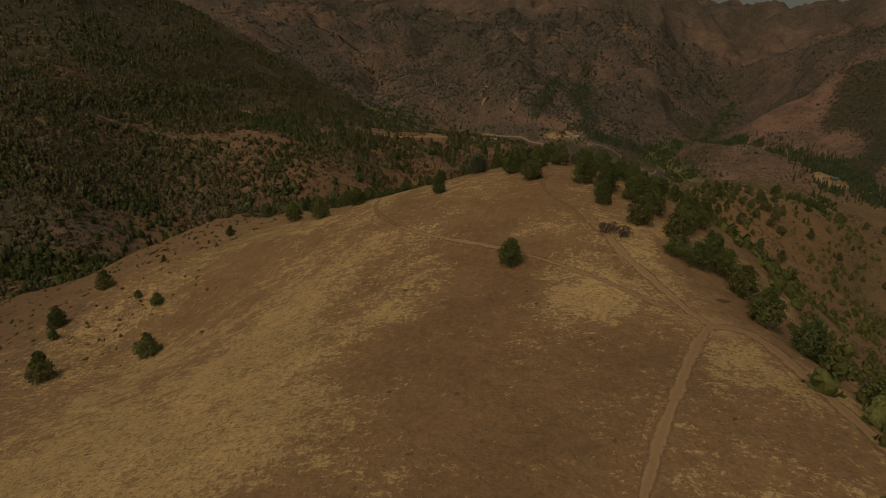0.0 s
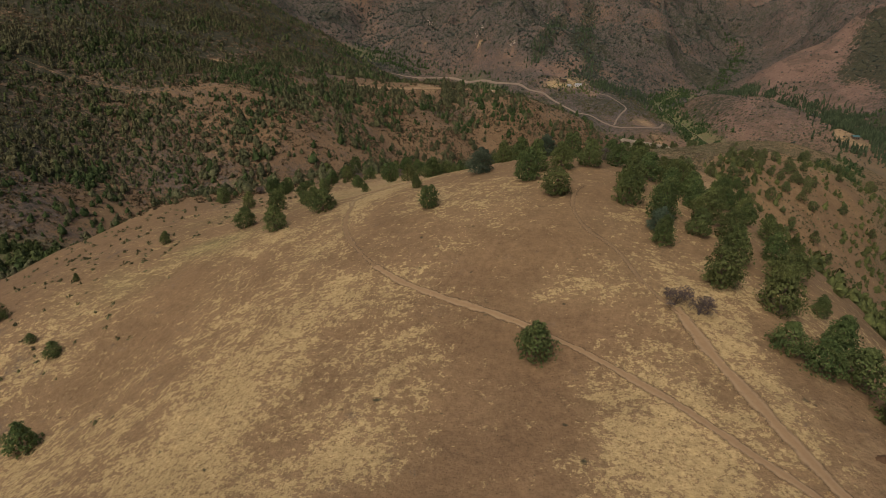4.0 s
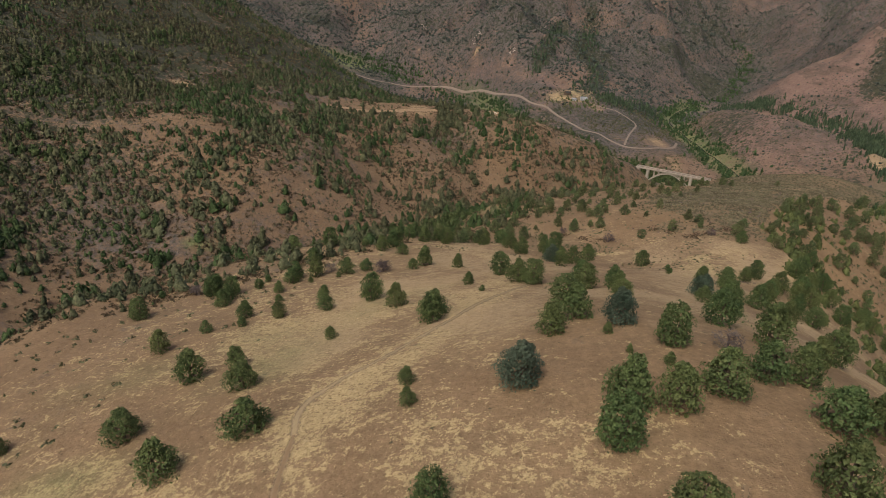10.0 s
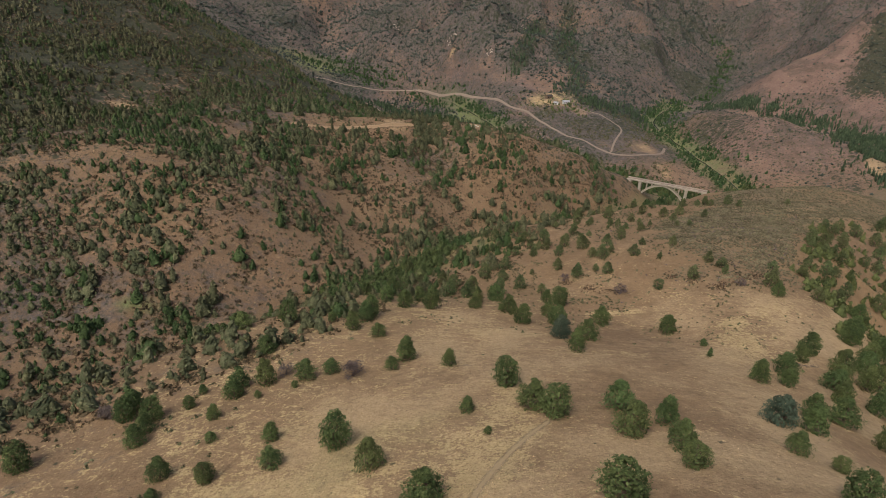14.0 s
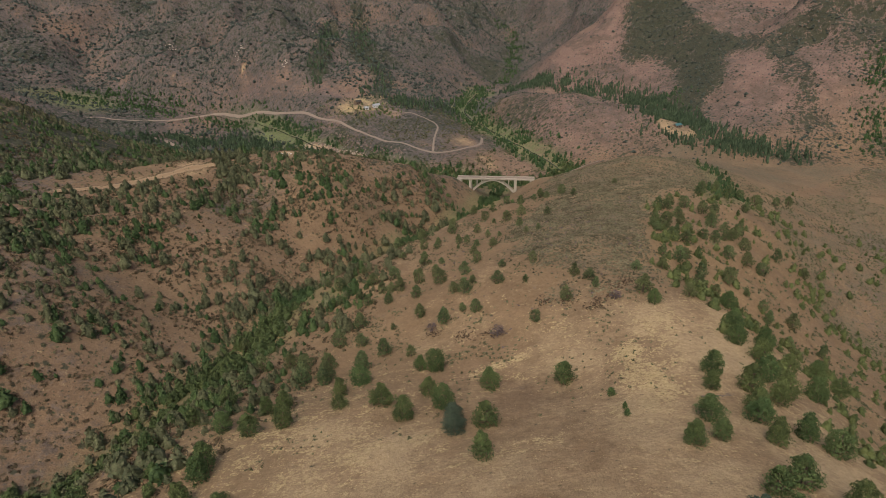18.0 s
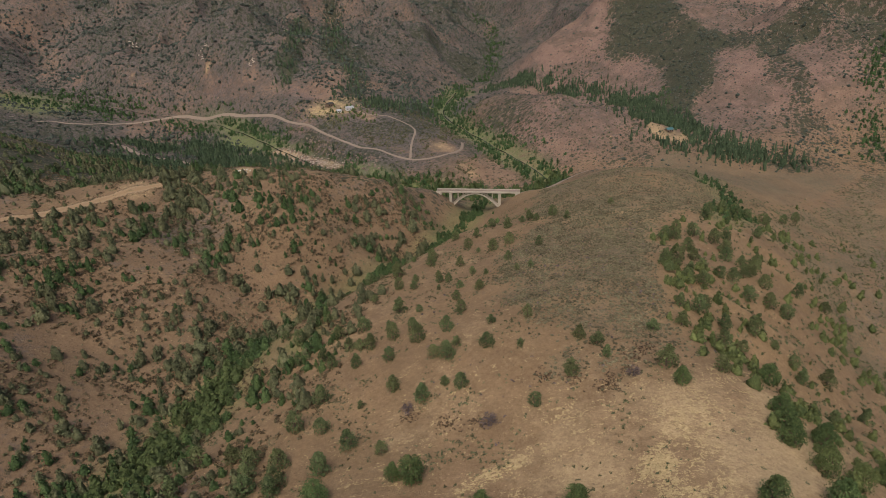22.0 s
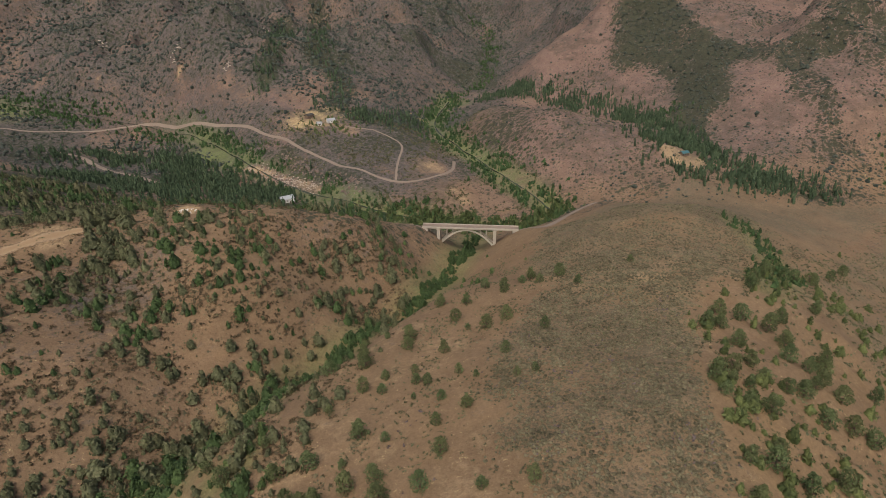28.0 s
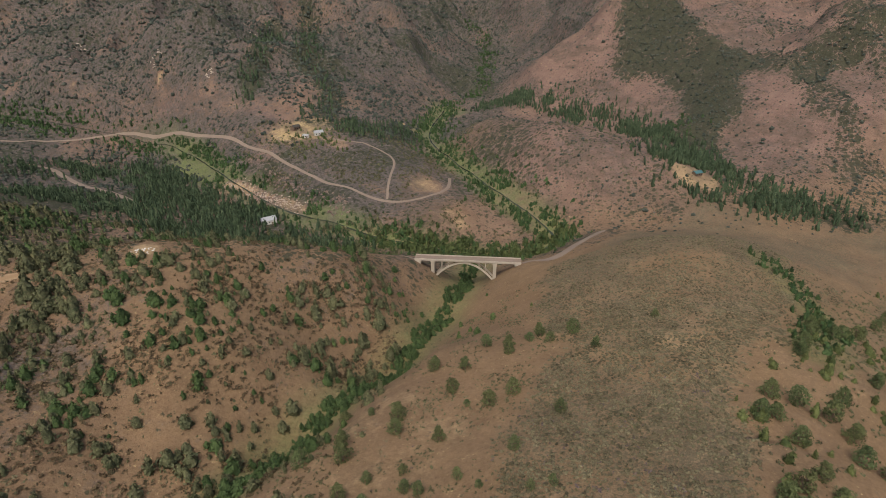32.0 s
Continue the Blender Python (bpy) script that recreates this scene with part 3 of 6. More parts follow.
def covers(x, y):
    """How much of each ground cover lies at a place; far mixes in the hazed soil colour."""
    n1, n2, n3 = fbm(x, y, 70, 4, 60), fbm(x, y, 22, 4, 70), fbm(x, y, 160, 4, 75)
    top, hill = spur_top(x, y), scrub_hill(x, y)
    crest = 1 - step(segment_distance(x, y, [(25, 60), (20, 140), (0, 190), (-5, 240), (0, 300)]), 14, 48)
    west = step(-x + 0.25 * (y - 200) + 30 * n1, -50, 120)
    grass = top * (0.23 + 0.17 * west - 0.01 * crest + 0.30 * n1 + 0.42 * n2) * (1 - 0.30 * step(y, 185, 235))
    for cx, cy, rx, ry, turn, k in ((8, 108, 11, 9, 10, .42), (8, 122, 9, 14, 30, .42), (24, 136, 5, 22, 20, .36), (36, 88, 5, 8, 0, .3), (-32, 128, 9, 12, 40, .32), (-34, 107, 10, 9, 40, .3), (-58, 92, 14, 20, 40, .2),
                                    (-100, 112, 40, 30, 20, .12), (-78, 62, 40, 30, 20, .2), (-165, 112, 26, 40, 0, .2), (-88, 168, 44, 26, 20, -.24), (-3, 150, 8, 5, 0, .35), (-60, 60, 40, 26, 20, .2), (-18, 75, 30, 26, 0, -.16), (-25, 164, 22, 14, 0, -.12), (42, 407, 6, 5, 10, .6), (60, 420, 9, 14, -40, .3), (38, 384, 8, 14, -10, .42), (27, 368, 8, 8, 0, .3), (2, 427, 14, 4, 15, .42),
                                    (-48, 377, 14, 5, 10, .4), (-12, 362, 16, 5, 0, .3), (-87, 190, 10, 7, 20, .35), (-85, 274, 24, 8, 10, .25), (9, 265, 14, 6, 0, .3), (-85, 262, 40, 55, 10, .12)):
        grass = grass + k * blob(x, y, cx, cy, rx, ry, turn)
    strip = 1 - step(segment_distance(x, y, [(-69, 176), (-68, 192), (-70, 211), (-65, 226), (-57, 237), (-50, 256), (-46, 285), (-41, 318)]) + 5 * n2, 2, 11)
    grass = grass + 0.34 * strip
    grass = np.clip(grass, 0, 0.72) * (1 - hill) * (1 - 0.6 * step(y, 415, 470)) + 0.8 * blob(x, y, -12, 1215, 42, 34) + 0.5 * blob(x, y, 140, 1300, 16) + 0.4 * blob(x, y, -300, 1350, 60, 16, -20)
    far_east = step(x - 0.12 * y - 0.10 * np.maximum(y - 1400, 0) + 60 * n3, 60, 240) * step(y, 850, 1000)
    north = step(y - 0.35 * np.maximum(x, 0), 1110, 1230) * (1 - far_east)
    slope = 1 - spur_share(x, y)
    red = np.clip(0.35 + 0.5 * n1 + 0.35 * far_east + 0.45 * slope, 0, 1) * (1 - 0.6 * top)
    steep = step(x - 0.12 * y, 30, 80) * (1 - step(y, 620, 720)) * step(y, 100, 200)
    pale = 0.30 * steep * (1 - step(x - 0.12 * y, 130, 190)) + 0.25 * np.clip(n2, 0, 1)
    dry = step(y, 205, 260) * (1 - step(segment_distance(x, y, [(-30, 240), (-20, 330), (30, 420), (20, 520), (20, 600)]), 60, 120))
    pale = pale + (0.54 + 0.3 * n2) * dry * (1 - 0.45 * step(y, 400, 450)) * (1 - hill)
    for cx, cy, r, k in ((-6, 1195, 26, .55), (-36, 1232, 24, .6), (30, 1170, 18, .5), (380, 938, 27, .9), (-102, 771, 9, .8), (-205, 718, 14, .4), (50, 405, 30, .2), (116, 1050, 22, .6), (125, 965, 22, .5), (-150, 1420, 5, .5),
                         (150, 1290, 16, .8), (132, 1310, 14, .7), (-365, 1503, 4, .7), (-222, 1455, 4, .7), (-143, 1378, 4, .7), (-5, 1540, 4, .7), (-350, 592, 9, .9), (215, 925, 14, .5), (-176, 745, 16, .6)):
        pale = pale + k * blob(x, y, cx, cy, r)
    pale = pale + 0.22 * hill - 0.3 * blob(x, y, 45, 395, 14, 20, -20) + 0.42 * blob(x, y, 38, 122, 8, 26, -8) + 0.35 * blob(x, y, 37, 103, 6, 5)
    pale = pale + 1.0 * np.clip((1 - step(segment_distance(x, y, GRAVEL_BAR) + 9 * n2, 4, 11)) * (0.75 + n2), 0, 1)
    bench = blob(x, y, 60, 1090, 110, 110)
    scarp = 1 - step(segment_distance(x, y, RED_SCARP) + 14 * n2, 6, 26)
    dark, strip = dark_slope(x, y), strips(x, y)
    back = step(y, 1430, 1600) * far_east
    brush = np.clip(north * (0.60 + 0.4 * n3 + 0.3 * n1), 0, 0.85) + 0.22 * dark + far_east * np.clip(0.12 + 0.3 * n3 + 0.2 * n1, 0, 0.45) + 0.40 * back + 0.62 * bench + (0.12 * step(x - 0.12 * y, 150, 210) + np.clip(0.30 + 0.5 * n1, 0, 0.6) * step(x - 0.12 * y, 40, 90) * (1 - step(y, 280, 420))) * (1 - step(y, 700, 780))
    brush = brush + slope * (1 - far_east) * (1 - north) * (0.30 * step(-x + 0.5 * np.maximum(y - 780, 0), 200, 360) + 0.18 + 0.4 * n1)
    brush = np.clip(brush * (1 - 0.4 * scarp) * (1 - np.clip(pale * 1.2, 0, 1)), 0, 1) * (1 - hill)
    high = step(-x + 0.3 * (y - 600), 260, 420)
    scrub = north * np.clip(0.34 + 0.25 * n3 + 0.25 * n1 + 0.45 * strip, 0, 1) + far_east * np.clip(0.18 + 0.2 * n3 + 0.2 * n1 + 0.62 * dark + 0.15 * back, 0.05, 0.85)
    scrub = scrub + (1 - north) * (1 - far_east) * slope * np.clip(0.46 + 0.30 * high + 0.35 * n1, 0, 0.9) * (1 - 0.6 * step(x, -360, -280) * (1 - step(y, 740, 800)))
    scrub = scrub * (1 - top) * (1 - 0.6 * scarp) * (1 - np.clip(pale * 1.2, 0, 1)) * (1 - hill)
    sage = hill * np.clip(0.80 + 0.5 * n2 + 0.35 * n1, 0.3, 1) * (1 - 0.75 * np.maximum(blob(x, y, 214, 728, 34, 10, 10), blob(x, y, 157, 632, 20, 7, 0)))
    sage = np.maximum(sage, 0.85 * step(x - east_edge(y), 0, 40) * step(y, 560, 650) * (1 - step(y - shelf_end(x), -12, 12)) * np.clip(0.8 + n2, 0, 1))
    sage = np.maximum(sage, 0.9 * step(x - 0.12 * y + 20 * n1, 140, 210) * (1 - step(y, 640, 720)) * np.clip(0.75 + n2 + 0.4 * n1, 0, 1))
    wet, creek = segment_distance(x, y, RIVER), segment_distance(x, y, CREEK)
    green = np.maximum((0.80 + 0.5 * n2) * (1 - step(wet + 12 * n2, 8, 26)) * step(x, -300, -160), 0.6 * (1 - step(creek, 6, 26)))
    for cx, cy, rx, ry, turn, k in ((-238, 428, 9, 4, 10, .95), (-540, 1450, 70, 40, 0, .95), (-160, 1245, 22, 80, 28, 1.0), (195, 985, 12, 70, 15, .7), (-60, 560, 16, 8, 40, .6), (240, 1440, 26, 40, 20, .7)):
        green = np.maximum(green, k * blob(x, y, cx, cy, rx, ry, turn))
    green = green * (1 - np.clip(1.2 * (1 - step(segment_distance(x, y, GRAVEL_BAR), 5, 12)), 0, 1))
    green = np.maximum(green, 0.5 * top * np.clip(np.maximum(blob(x, y, -120, 225, 50, 26, 60), blob(x, y, -62, 285, 26, 16, 30)) * (0.4 + 1.4 * n2), 0, 1))
    green = np.maximum(green, 0.5 * (1 - step(segment_distance(x, y, SHELF_GULLY), 6, 18)))
    scrub = scrub * (1 - 0.8 * green)
    rock = 0.85 * np.clip((1 - step(segment_distance(x, y, RIVER_SCARP) + 6 * n2, 7, 20)) * (0.7 + n2), 0, 1)
    rock = np.maximum(rock, 0.5 * np.clip(scarp * (0.3 + 1.2 * n2), 0, 1))
    for cx, cy, rx, ry, turn, k in ((400, 1540, 40, 60, -20, .75), (372, 1405, 18, 40, -20, .7), (60, 850, 26, 22, 0, .5), (300, 960, 26, 12, 30, .4)):
        rock = np.maximum(rock, k * np.clip(blob(x, y, cx, cy, rx, ry, turn, 0.6) * (0.8 + n2), 0, 1))
    return {"grass": grass, "red": red, "pale": pale, "scrub": scrub, "green": green, "rock": rock, "brush": brush, "sage": sage, "far": step(y, 820, 1000)}


NX, NY = len(XS), len(YS)
II, JJ = np.meshgrid(np.arange(NX - 1), np.arange(NY - 1), indexing="ij")
corner = (II * NY + JJ).ravel()
ground_mesh = mesh_of("ground", np.stack([GX.ravel(), GY.ravel(), GZ.ravel()], 1), np.stack([corner, corner + NY, corner + NY + 1, corner + 1], 1), EARTH, True)
for key, values in covers(GX.ravel(), GY.ravel()).items():
    ground_mesh.attributes.new(key, "FLOAT", "POINT").data.foreach_set("value", np.clip(values, 0, 1).astype(np.float32))
ground = tagged(new("ground", ground_mesh), "dry brown hills with straw grass, red soil and scrub", "ground", kind="structure")


# ---- tracks, roads and the river, laid on the ground ----
def smooth_line(line, gap):
    """Rounds a line and samples it every gap metres."""
    p = np.array([q[:2] for q in line], float)
    for _ in range(3):
        p = np.concatenate([p[:1], np.stack([0.75 * p[:-1] + 0.25 * p[1:], 0.25 * p[:-1] + 0.75 * p[1:]], 1).reshape(-1, 2), p[-1:]])
    d = np.r_[0, np.cumsum(np.hypot(*np.diff(p, axis=0).T))]
    s = np.linspace(0, d[-1], max(3, int(d[-1] / gap)))
    return np.stack([np.interp(s, d, p[:, 0]), np.interp(s, d, p[:, 1])], 1)


def ribbon(name, line, width, mat, lift, gap=2.0, ragged=0.0, seed=1, level=None, profile=(-1, -0.6, -0.2, 0.2, 0.6, 1), dish=0.0):
    p = smooth_line(line, gap)
    tangent = np.gradient(p, axis=0)
    side = np.stack([-tangent[:, 1], tangent[:, 0]], 1) / np.hypot(*tangent.T)[:, None]
    k = np.array(profile)
    w = width / 2 * (1 + ragged * fbm(p[:, 0] * 3, p[:, 1] * 3, 12, 3, seed))
    shift = ragged * 0.5 * fbm(p[:, 0], p[:, 1], 9, 2, seed + 5)
    at = p[:, None] + side[:, None] * (w[:, None] * k + shift[:, None])[..., None]
    z = ground_z(at[..., 0], at[..., 1]) + lift * (1 - 0.9 * np.abs(k) ** 6) - dish * (np.abs(np.abs(k) - 0.6) < 0.05)
    if level is not None:
        z = np.maximum(z, np.array(level)[:, None]) if np.ndim(level) else z * 0 + level
    verts = np.concatenate([at, z[..., None]], -1).reshape(-1, 3)
    n, m = len(p), len(k)
    i, j = np.meshgrid(np.arange(n - 1), np.arange(m - 1), indexing="ij")
    c = (i * m + j).ravel()
    me = mesh_of(name, verts, np.stack([c, c + 1, c + m + 1, c + m], 1), mat, True)
    me.attributes.new("across", "FLOAT", "POINT").data.foreach_set("value", np.tile(k, n).astype(np.float32))
    return new(name, me)


LOWER_TRACK = [(2.3, -62.9), (8.7, 6.8), (14.6, 41.7), (20.3, 61.8), (25.0, 76.8), (31.5, 96.0), (36.3, 105.1)]
EAST_TRACK = [(35.4, 103.1), (40.3, 104.5), (44.6, 101.5), (46.6, 92.0), (48.2, 83.0), (50.1, 75.0), (52.3, 69.2), (56.0, 54.0)]
UPPER_TRACK = [(35.3, 104.1), (32.4, 108.1), (28.4, 116.3), (21.5, 130.7), (15.5, 145.3)]
EAST_PATH = [(16.4, 143.2), (12.5, 148.4), (8.5, 155.7), (5.4, 164.1), (-0.6, 170.4), (-3.7, 177.7), (-4.8, 186.2), (-1.9, 195.5)]
LOOP_TRACK = [(35.4, 101.0), (30.5, 106.1), (21.6, 114.3), (11.8, 123.5), (-2.1, 134.9), (-15.0, 143.2), (-29.0, 149.3), (-39.1, 154.5), (-48.3, 162.9), (-56.6, 172.4), (-64.0, 183.9), (-68.4, 196.6), (-70.8, 208.2)]
TRAIL = [(-70.8, 208.2), (-74.0, 216.6), (-70.2, 227.0), (-60.1, 240.1), (-52.1, 257.5), (-44.0, 284.2), (-32.9, 301.8)]
LOOP_END = LOOP_TRACK[8:]
for track, wide, mat, label in ((LOWER_TRACK, 3.2, TRACK, "worn dirt vehicle track across the dry grass"), (EAST_TRACK, 4.6, TRACK, "broad dirt vehicle track along the rim"),
                                (UPPER_TRACK, 3.4, TRACK, "worn dirt vehicle track up the dry crest"), (LOOP_TRACK[:9], 2.3, TRACK, "narrow dirt track curving over the dry grass"),
                                (LOOP_END, 2.1, FAINT_TRACK, "faint dirt track fading into dry grass"), (EAST_PATH, 1.4, FAINT_TRACK, "faint footpath on the bare crest")):
    tagged(ribbon("dirt_track", track, wide, mat, 0.10, 1.5, 0.5, 3, dish=0.05), label, "dirt track", "tracks on the spur", "structure")
tagged(ribbon("foot_trail", TRAIL, 2.6, STRAW_TRACK, 0.07, 1.5, 0.4, 4), "faint straw-coloured trail over the slope", "trail", kind="structure")
HIGHWAY = [(-527, 1374), (-487, 1385), (-442, 1394), (-397, 1411), (-336, 1428), (-266, 1420), (-201, 1377), (-136, 1308), (-91, 1239), (-53, 1172), (-13, 1119), (22, 1065), (49, 1034),
           (68, 1023), (89, 1013), (120, 1019), (144, 1047), (153, 1081)]
tagged(ribbon("road", HIGHWAY, 4.0, GRAVEL_ROAD, 0.5, 5), "pale road winding along the river bench", "road", kind="structure")
RANCH_ROAD = [(70, 1025), (78, 1065), (95, 1114), (91, 1152), (63, 1172), (24, 1183)]
tagged(ribbon("ranch_road", RANCH_ROAD, 3, GRAVEL_ROAD, 0.5, 5, 0.2), "pale dirt driveway up to the ranch clearing", "road", kind="structure")
WEST_ROAD = [(-382, 1320), (-342, 1308), (-275, 1211), (-213, 1140)]
tagged(ribbon("west_road", WEST_ROAD, 8, GRAVEL_ROAD, 0.6, 5), "grey road among pines west of the river", "road", kind="structure")
BANK_CUT = [(-257, 684), (-228, 700), (-209, 717), (-179, 743), (-160, 753)]
tagged(ribbon("road_cut", BANK_CUT, 13, TRACK, 0.4, 3, 0.6), "bare pale road cut on the hill crest", "road cut", kind="structure")
SLOPE_TRAIL = [(-429, 443), (-377, 467), (-349, 480), (-322, 496), (-307, 510), (-291, 511), (-273, 514), (-264, 524)]
tagged(ribbon("slope_trail", SLOPE_TRAIL, 1.1, FAINT_TRACK, 0.3, 3, 0.7), "narrow dirt trail across the wooded slope", "trail", kind="structure")
BRIDGE_EAST = [(147, 818), (166, 812), (183, 822), (206, 839), (232, 853)]
BRIDGE_WEST = [(70, 844), (57, 851), (41, 867), (31, 886)]
for line in (BRIDGE_EAST, BRIDGE_WEST):
    tagged(ribbon("bridge_road", line, 9, GRAVEL_ROAD, 0.4, 3), "pale two-lane road leading onto the bridge", "road", kind="structure")
rp = smooth_line(RIVER, 6)
tagged(ribbon("river", RIVER, 2.0, WATER, 0, 6, 1.2, level=ground_z(rp[:, 0], rp[:, 1]) + 0.7), "narrow dark river winding through the valley", "river", kind="structure")

# ---- trees and shrubs ----
def part(name, mesh, parent, label=""):
    ob = new(name, mesh)
    ob.parent = parent
    if label:
        ob["label"] = label
    return ob


def leaves_on(rng, centres, normals, size, tilt=0.75, long=1.5):
    """Small bent four-cornered leaf sprays at the given places, facing more or less outwards."""
    n = len(centres)
    nor = normals + rng.normal(0, tilt, (n, 3))
    nor /= np.linalg.norm(nor, axis=1)[:, None] + 1e-9
    a = np.cross(nor, rng.normal(0, 1, (n, 3)))
    a /= np.linalg.norm(a, axis=1)[:, None] + 1e-9
    b = np.cross(nor, a)
    s = size * rng.uniform(0.6, 1.35, n)[:, None]
    v = np.stack([centres - a * s * long * 0.5, centres - b * s * 0.45 + nor * s * 0.12, centres + a * s * long * 0.5, centres + b * s * 0.45 + nor * s * 0.12], 1)
    return v.reshape(-1, 3), np.arange(4 * n).reshape(-1, 4)


def ball(rng, n):
    p = rng.normal(0, 1, (n, 3))
    return p / np.linalg.norm(p, axis=1)[:, None]


def crown_shape(h, kind):
    """Half width of a crown of width 1 at the share h of its height."""
    if kind == "cone":
        return 0.5 * np.clip(1.02 - h, 0.02, 1) ** 0.75 * np.clip(h * 9 + 0.3, 0, 1)
    if kind == "round":
        return 0.5 * np.sqrt(np.clip(1 - (2 * h - 0.86) ** 2 / 1.32, 0.02, 1))
    return 0.5 * np.clip(np.sin(np.pi * np.clip(0.14 + 0.86 * h, 0, 1) ** 0.82), 0.03, 1) ** 0.62 * (1.17 - 0.58 * h)


def crown_mesh(name, mat, seed, kind="egg", tall=1.0, lobes=34, each=42, leaf=0.058, base=0.03, long=1.5, core=True):
    """A crown about 1 wide and tall high, of many lobes covered with leaf sprays."""
    rng = np.random.default_rng(seed)
    h = rng.uniform(0.06, 0.95, lobes) ** 0.9
    h[:3] = (0.9, 0.95, 0.85)
    ang = rng.uniform(0, 2 * np.pi, lobes)
    r = crown_shape(h, kind) * rng.uniform(0.55, 0.92, lobes)
    c = np.stack([r * np.cos(ang), r * np.sin(ang), base + h * (tall - base)], 1)
    rad = rng.uniform(0.10, 0.19, lobes) * (0.55 + 0.75 * crown_shape(h, kind) * 2) * 0.9
    d = ball(rng, lobes * each).reshape(lobes, each, 3)
    d[..., 2] = np.abs(d[..., 2]) * 1.1 - 0.25
    p = c[:, None] + d * rad[:, None, None] * rng.uniform(0.72, 1.10, (lobes, each, 1))
    p, d = p.reshape(-1, 3), d.reshape(-1, 3)
    keep = p[:, 2] > 0.0
    v, f = leaves_on(rng, p[keep], d[keep], leaf, 0.42 if core else 1.0, long)
    if not core:
        return mesh_of(name, v, f, mat)
    # the denser, shaded foliage inside
    n = lobes * each // 4
    hi = rng.uniform(0.03, 0.93, n)
    ai = rng.uniform(0, 2 * np.pi, n)
    ri = crown_shape(hi, kind) * rng.uniform(0.45, 0.85, n)
    inner = np.stack([ri * np.cos(ai), ri * np.sin(ai), base + hi * (tall - base)], 1)
    out = np.stack([np.cos(ai), np.sin(ai), 1.4 * (hi - 0.35)], 1)
    w, g = leaves_on(rng, inner, out / np.linalg.norm(out, axis=1)[:, None], leaf * 1.8, 0.4, 1.4)
    return mesh_of(name, np.concatenate([v, w]), np.concatenate([f, g + len(v)]), mat)


def tube(points, radii, sides=6):
    """A tapered limb along points."""
    verts, faces = [], []
    points = [Vector(p) for p in points]
    for k, p in enumerate(points):
        way = (points[min(k + 1, len(points) - 1)] - points[max(k - 1, 0)]).normalized()
        a = way.orthogonal().normalized()
        b = way.cross(a)
        verts += [p + (a * math.cos(2 * math.pi * s / sides) + b * math.sin(2 * math.pi * s / sides)) * radii[k] for s in range(sides)]
    for k in range(len(points) - 1):
        for s in range(sides):
            faces.append((k * sides + s, k * sides + (s + 1) % sides, (k + 1) * sides + (s + 1) % sides, (k + 1) * sides + s))
    return np.array([tuple(v) for v in verts]), np.array(faces)


def trunk_mesh(name, mat, seed, tall=1.0, limbs=6, bare=False):
    """A trunk with limbs for a crown about 1 wide."""
    rng = np.random.default_rng(seed)
    vs, fs, count = [], [], 0

    def add(points, radii, sides):
        nonlocal count
        v, f = tube(points, radii, sides)
        vs.append(v)
        fs.append(f + count)
        count += len(v)

    lean = rng.normal(0, 0.04, 2)
    add([(0, 0, -0.08), (0, 0, 0.03), (lean[0], lean[1], tall * 0.4), (lean[0] * 2, lean[1] * 2, tall * 0.88)], [0.065, 0.05, 0.032, 0.008], 7)
    for k in range(limbs):
        z, ang = tall * rng.uniform(0.08, 0.7), rng.uniform(0, 2 * np.pi)
        out = rng.uniform(0.25, 0.42) * (1.1 - 0.6 * z / tall)
        c, s = math.cos(ang), math.sin(ang)
        mid, end = (out * 0.5 * c, out * 0.5 * s, z + 0.06), (out * c, out * s, z + rng.uniform(0.1, 0.22))
        add([(0, 0, z), mid, end], [0.018, 0.012, 0.004], 5)
        if bare:
            for _ in range(5):
                w = rng.normal(0, 0.11, 3) + (0, 0, 0.05)
                add([mid, tuple(np.array(end) * 0.6 + np.array(mid) * 0.4 + w * 0.5), tuple(np.array(end) + w)], [0.008, 0.006, 0.002], 4)
    return mesh_of(name, np.concatenate(vs), np.concatenate(fs), mat, True)


def tree_thing(name, crown, trunk, label, group, crown_label=""):
    ob = tagged(new(name), label, "tree", group)
    part("trunk", trunk, ob)
    if crown:
        part("crown", crown, ob, crown_label)
    return ob


def placed(first, ob, x, y, width, tall, rng, sink=0.10):
    """Puts a thing (the first one itself, then copies) on the ground."""
    z = float(ground_z(x, y)) - sink * width * 0.3
    m = pose(x, y, z, rng.uniform(-3, 3), rng.uniform(-3, 3), rng.uniform(0, 360)) @ Matrix.Diagonal((width, width * rng.uniform(0.88, 1.12), width * tall, 1))
    if first:
        ob.matrix_basis = m
        return ob
    made = copy_thing(ob, pose(0, 0, 0))
    made.matrix_basis = m
    return made


def clump_heap(seed, rings=6, segs=18):
    """A low uneven mound, 1 wide and 1 high."""
    rng = np.random.default_rng(seed)
    r = np.linspace(0.5, 0.02, rings)[:, None] * (1 + rng.normal(0, 0.10, (rings, segs)))
    a = np.arange(segs) * 2 * np.pi / segs
    z = np.linspace(-0.2, 1.0, rings)[:, None] ** 1.0 + rng.normal(0, 0.09, (rings, segs))
    v = np.stack([r * np.cos(a), r * np.sin(a), z], -1).reshape(-1, 3)
    i, j = np.meshgrid(np.arange(rings - 1), np.arange(segs), indexing="ij")
    p, q = i * segs + j, i * segs + (j + 1) % segs
    return v, np.stack([p, q, q + segs, p + segs], -1).reshape(-1, 4)


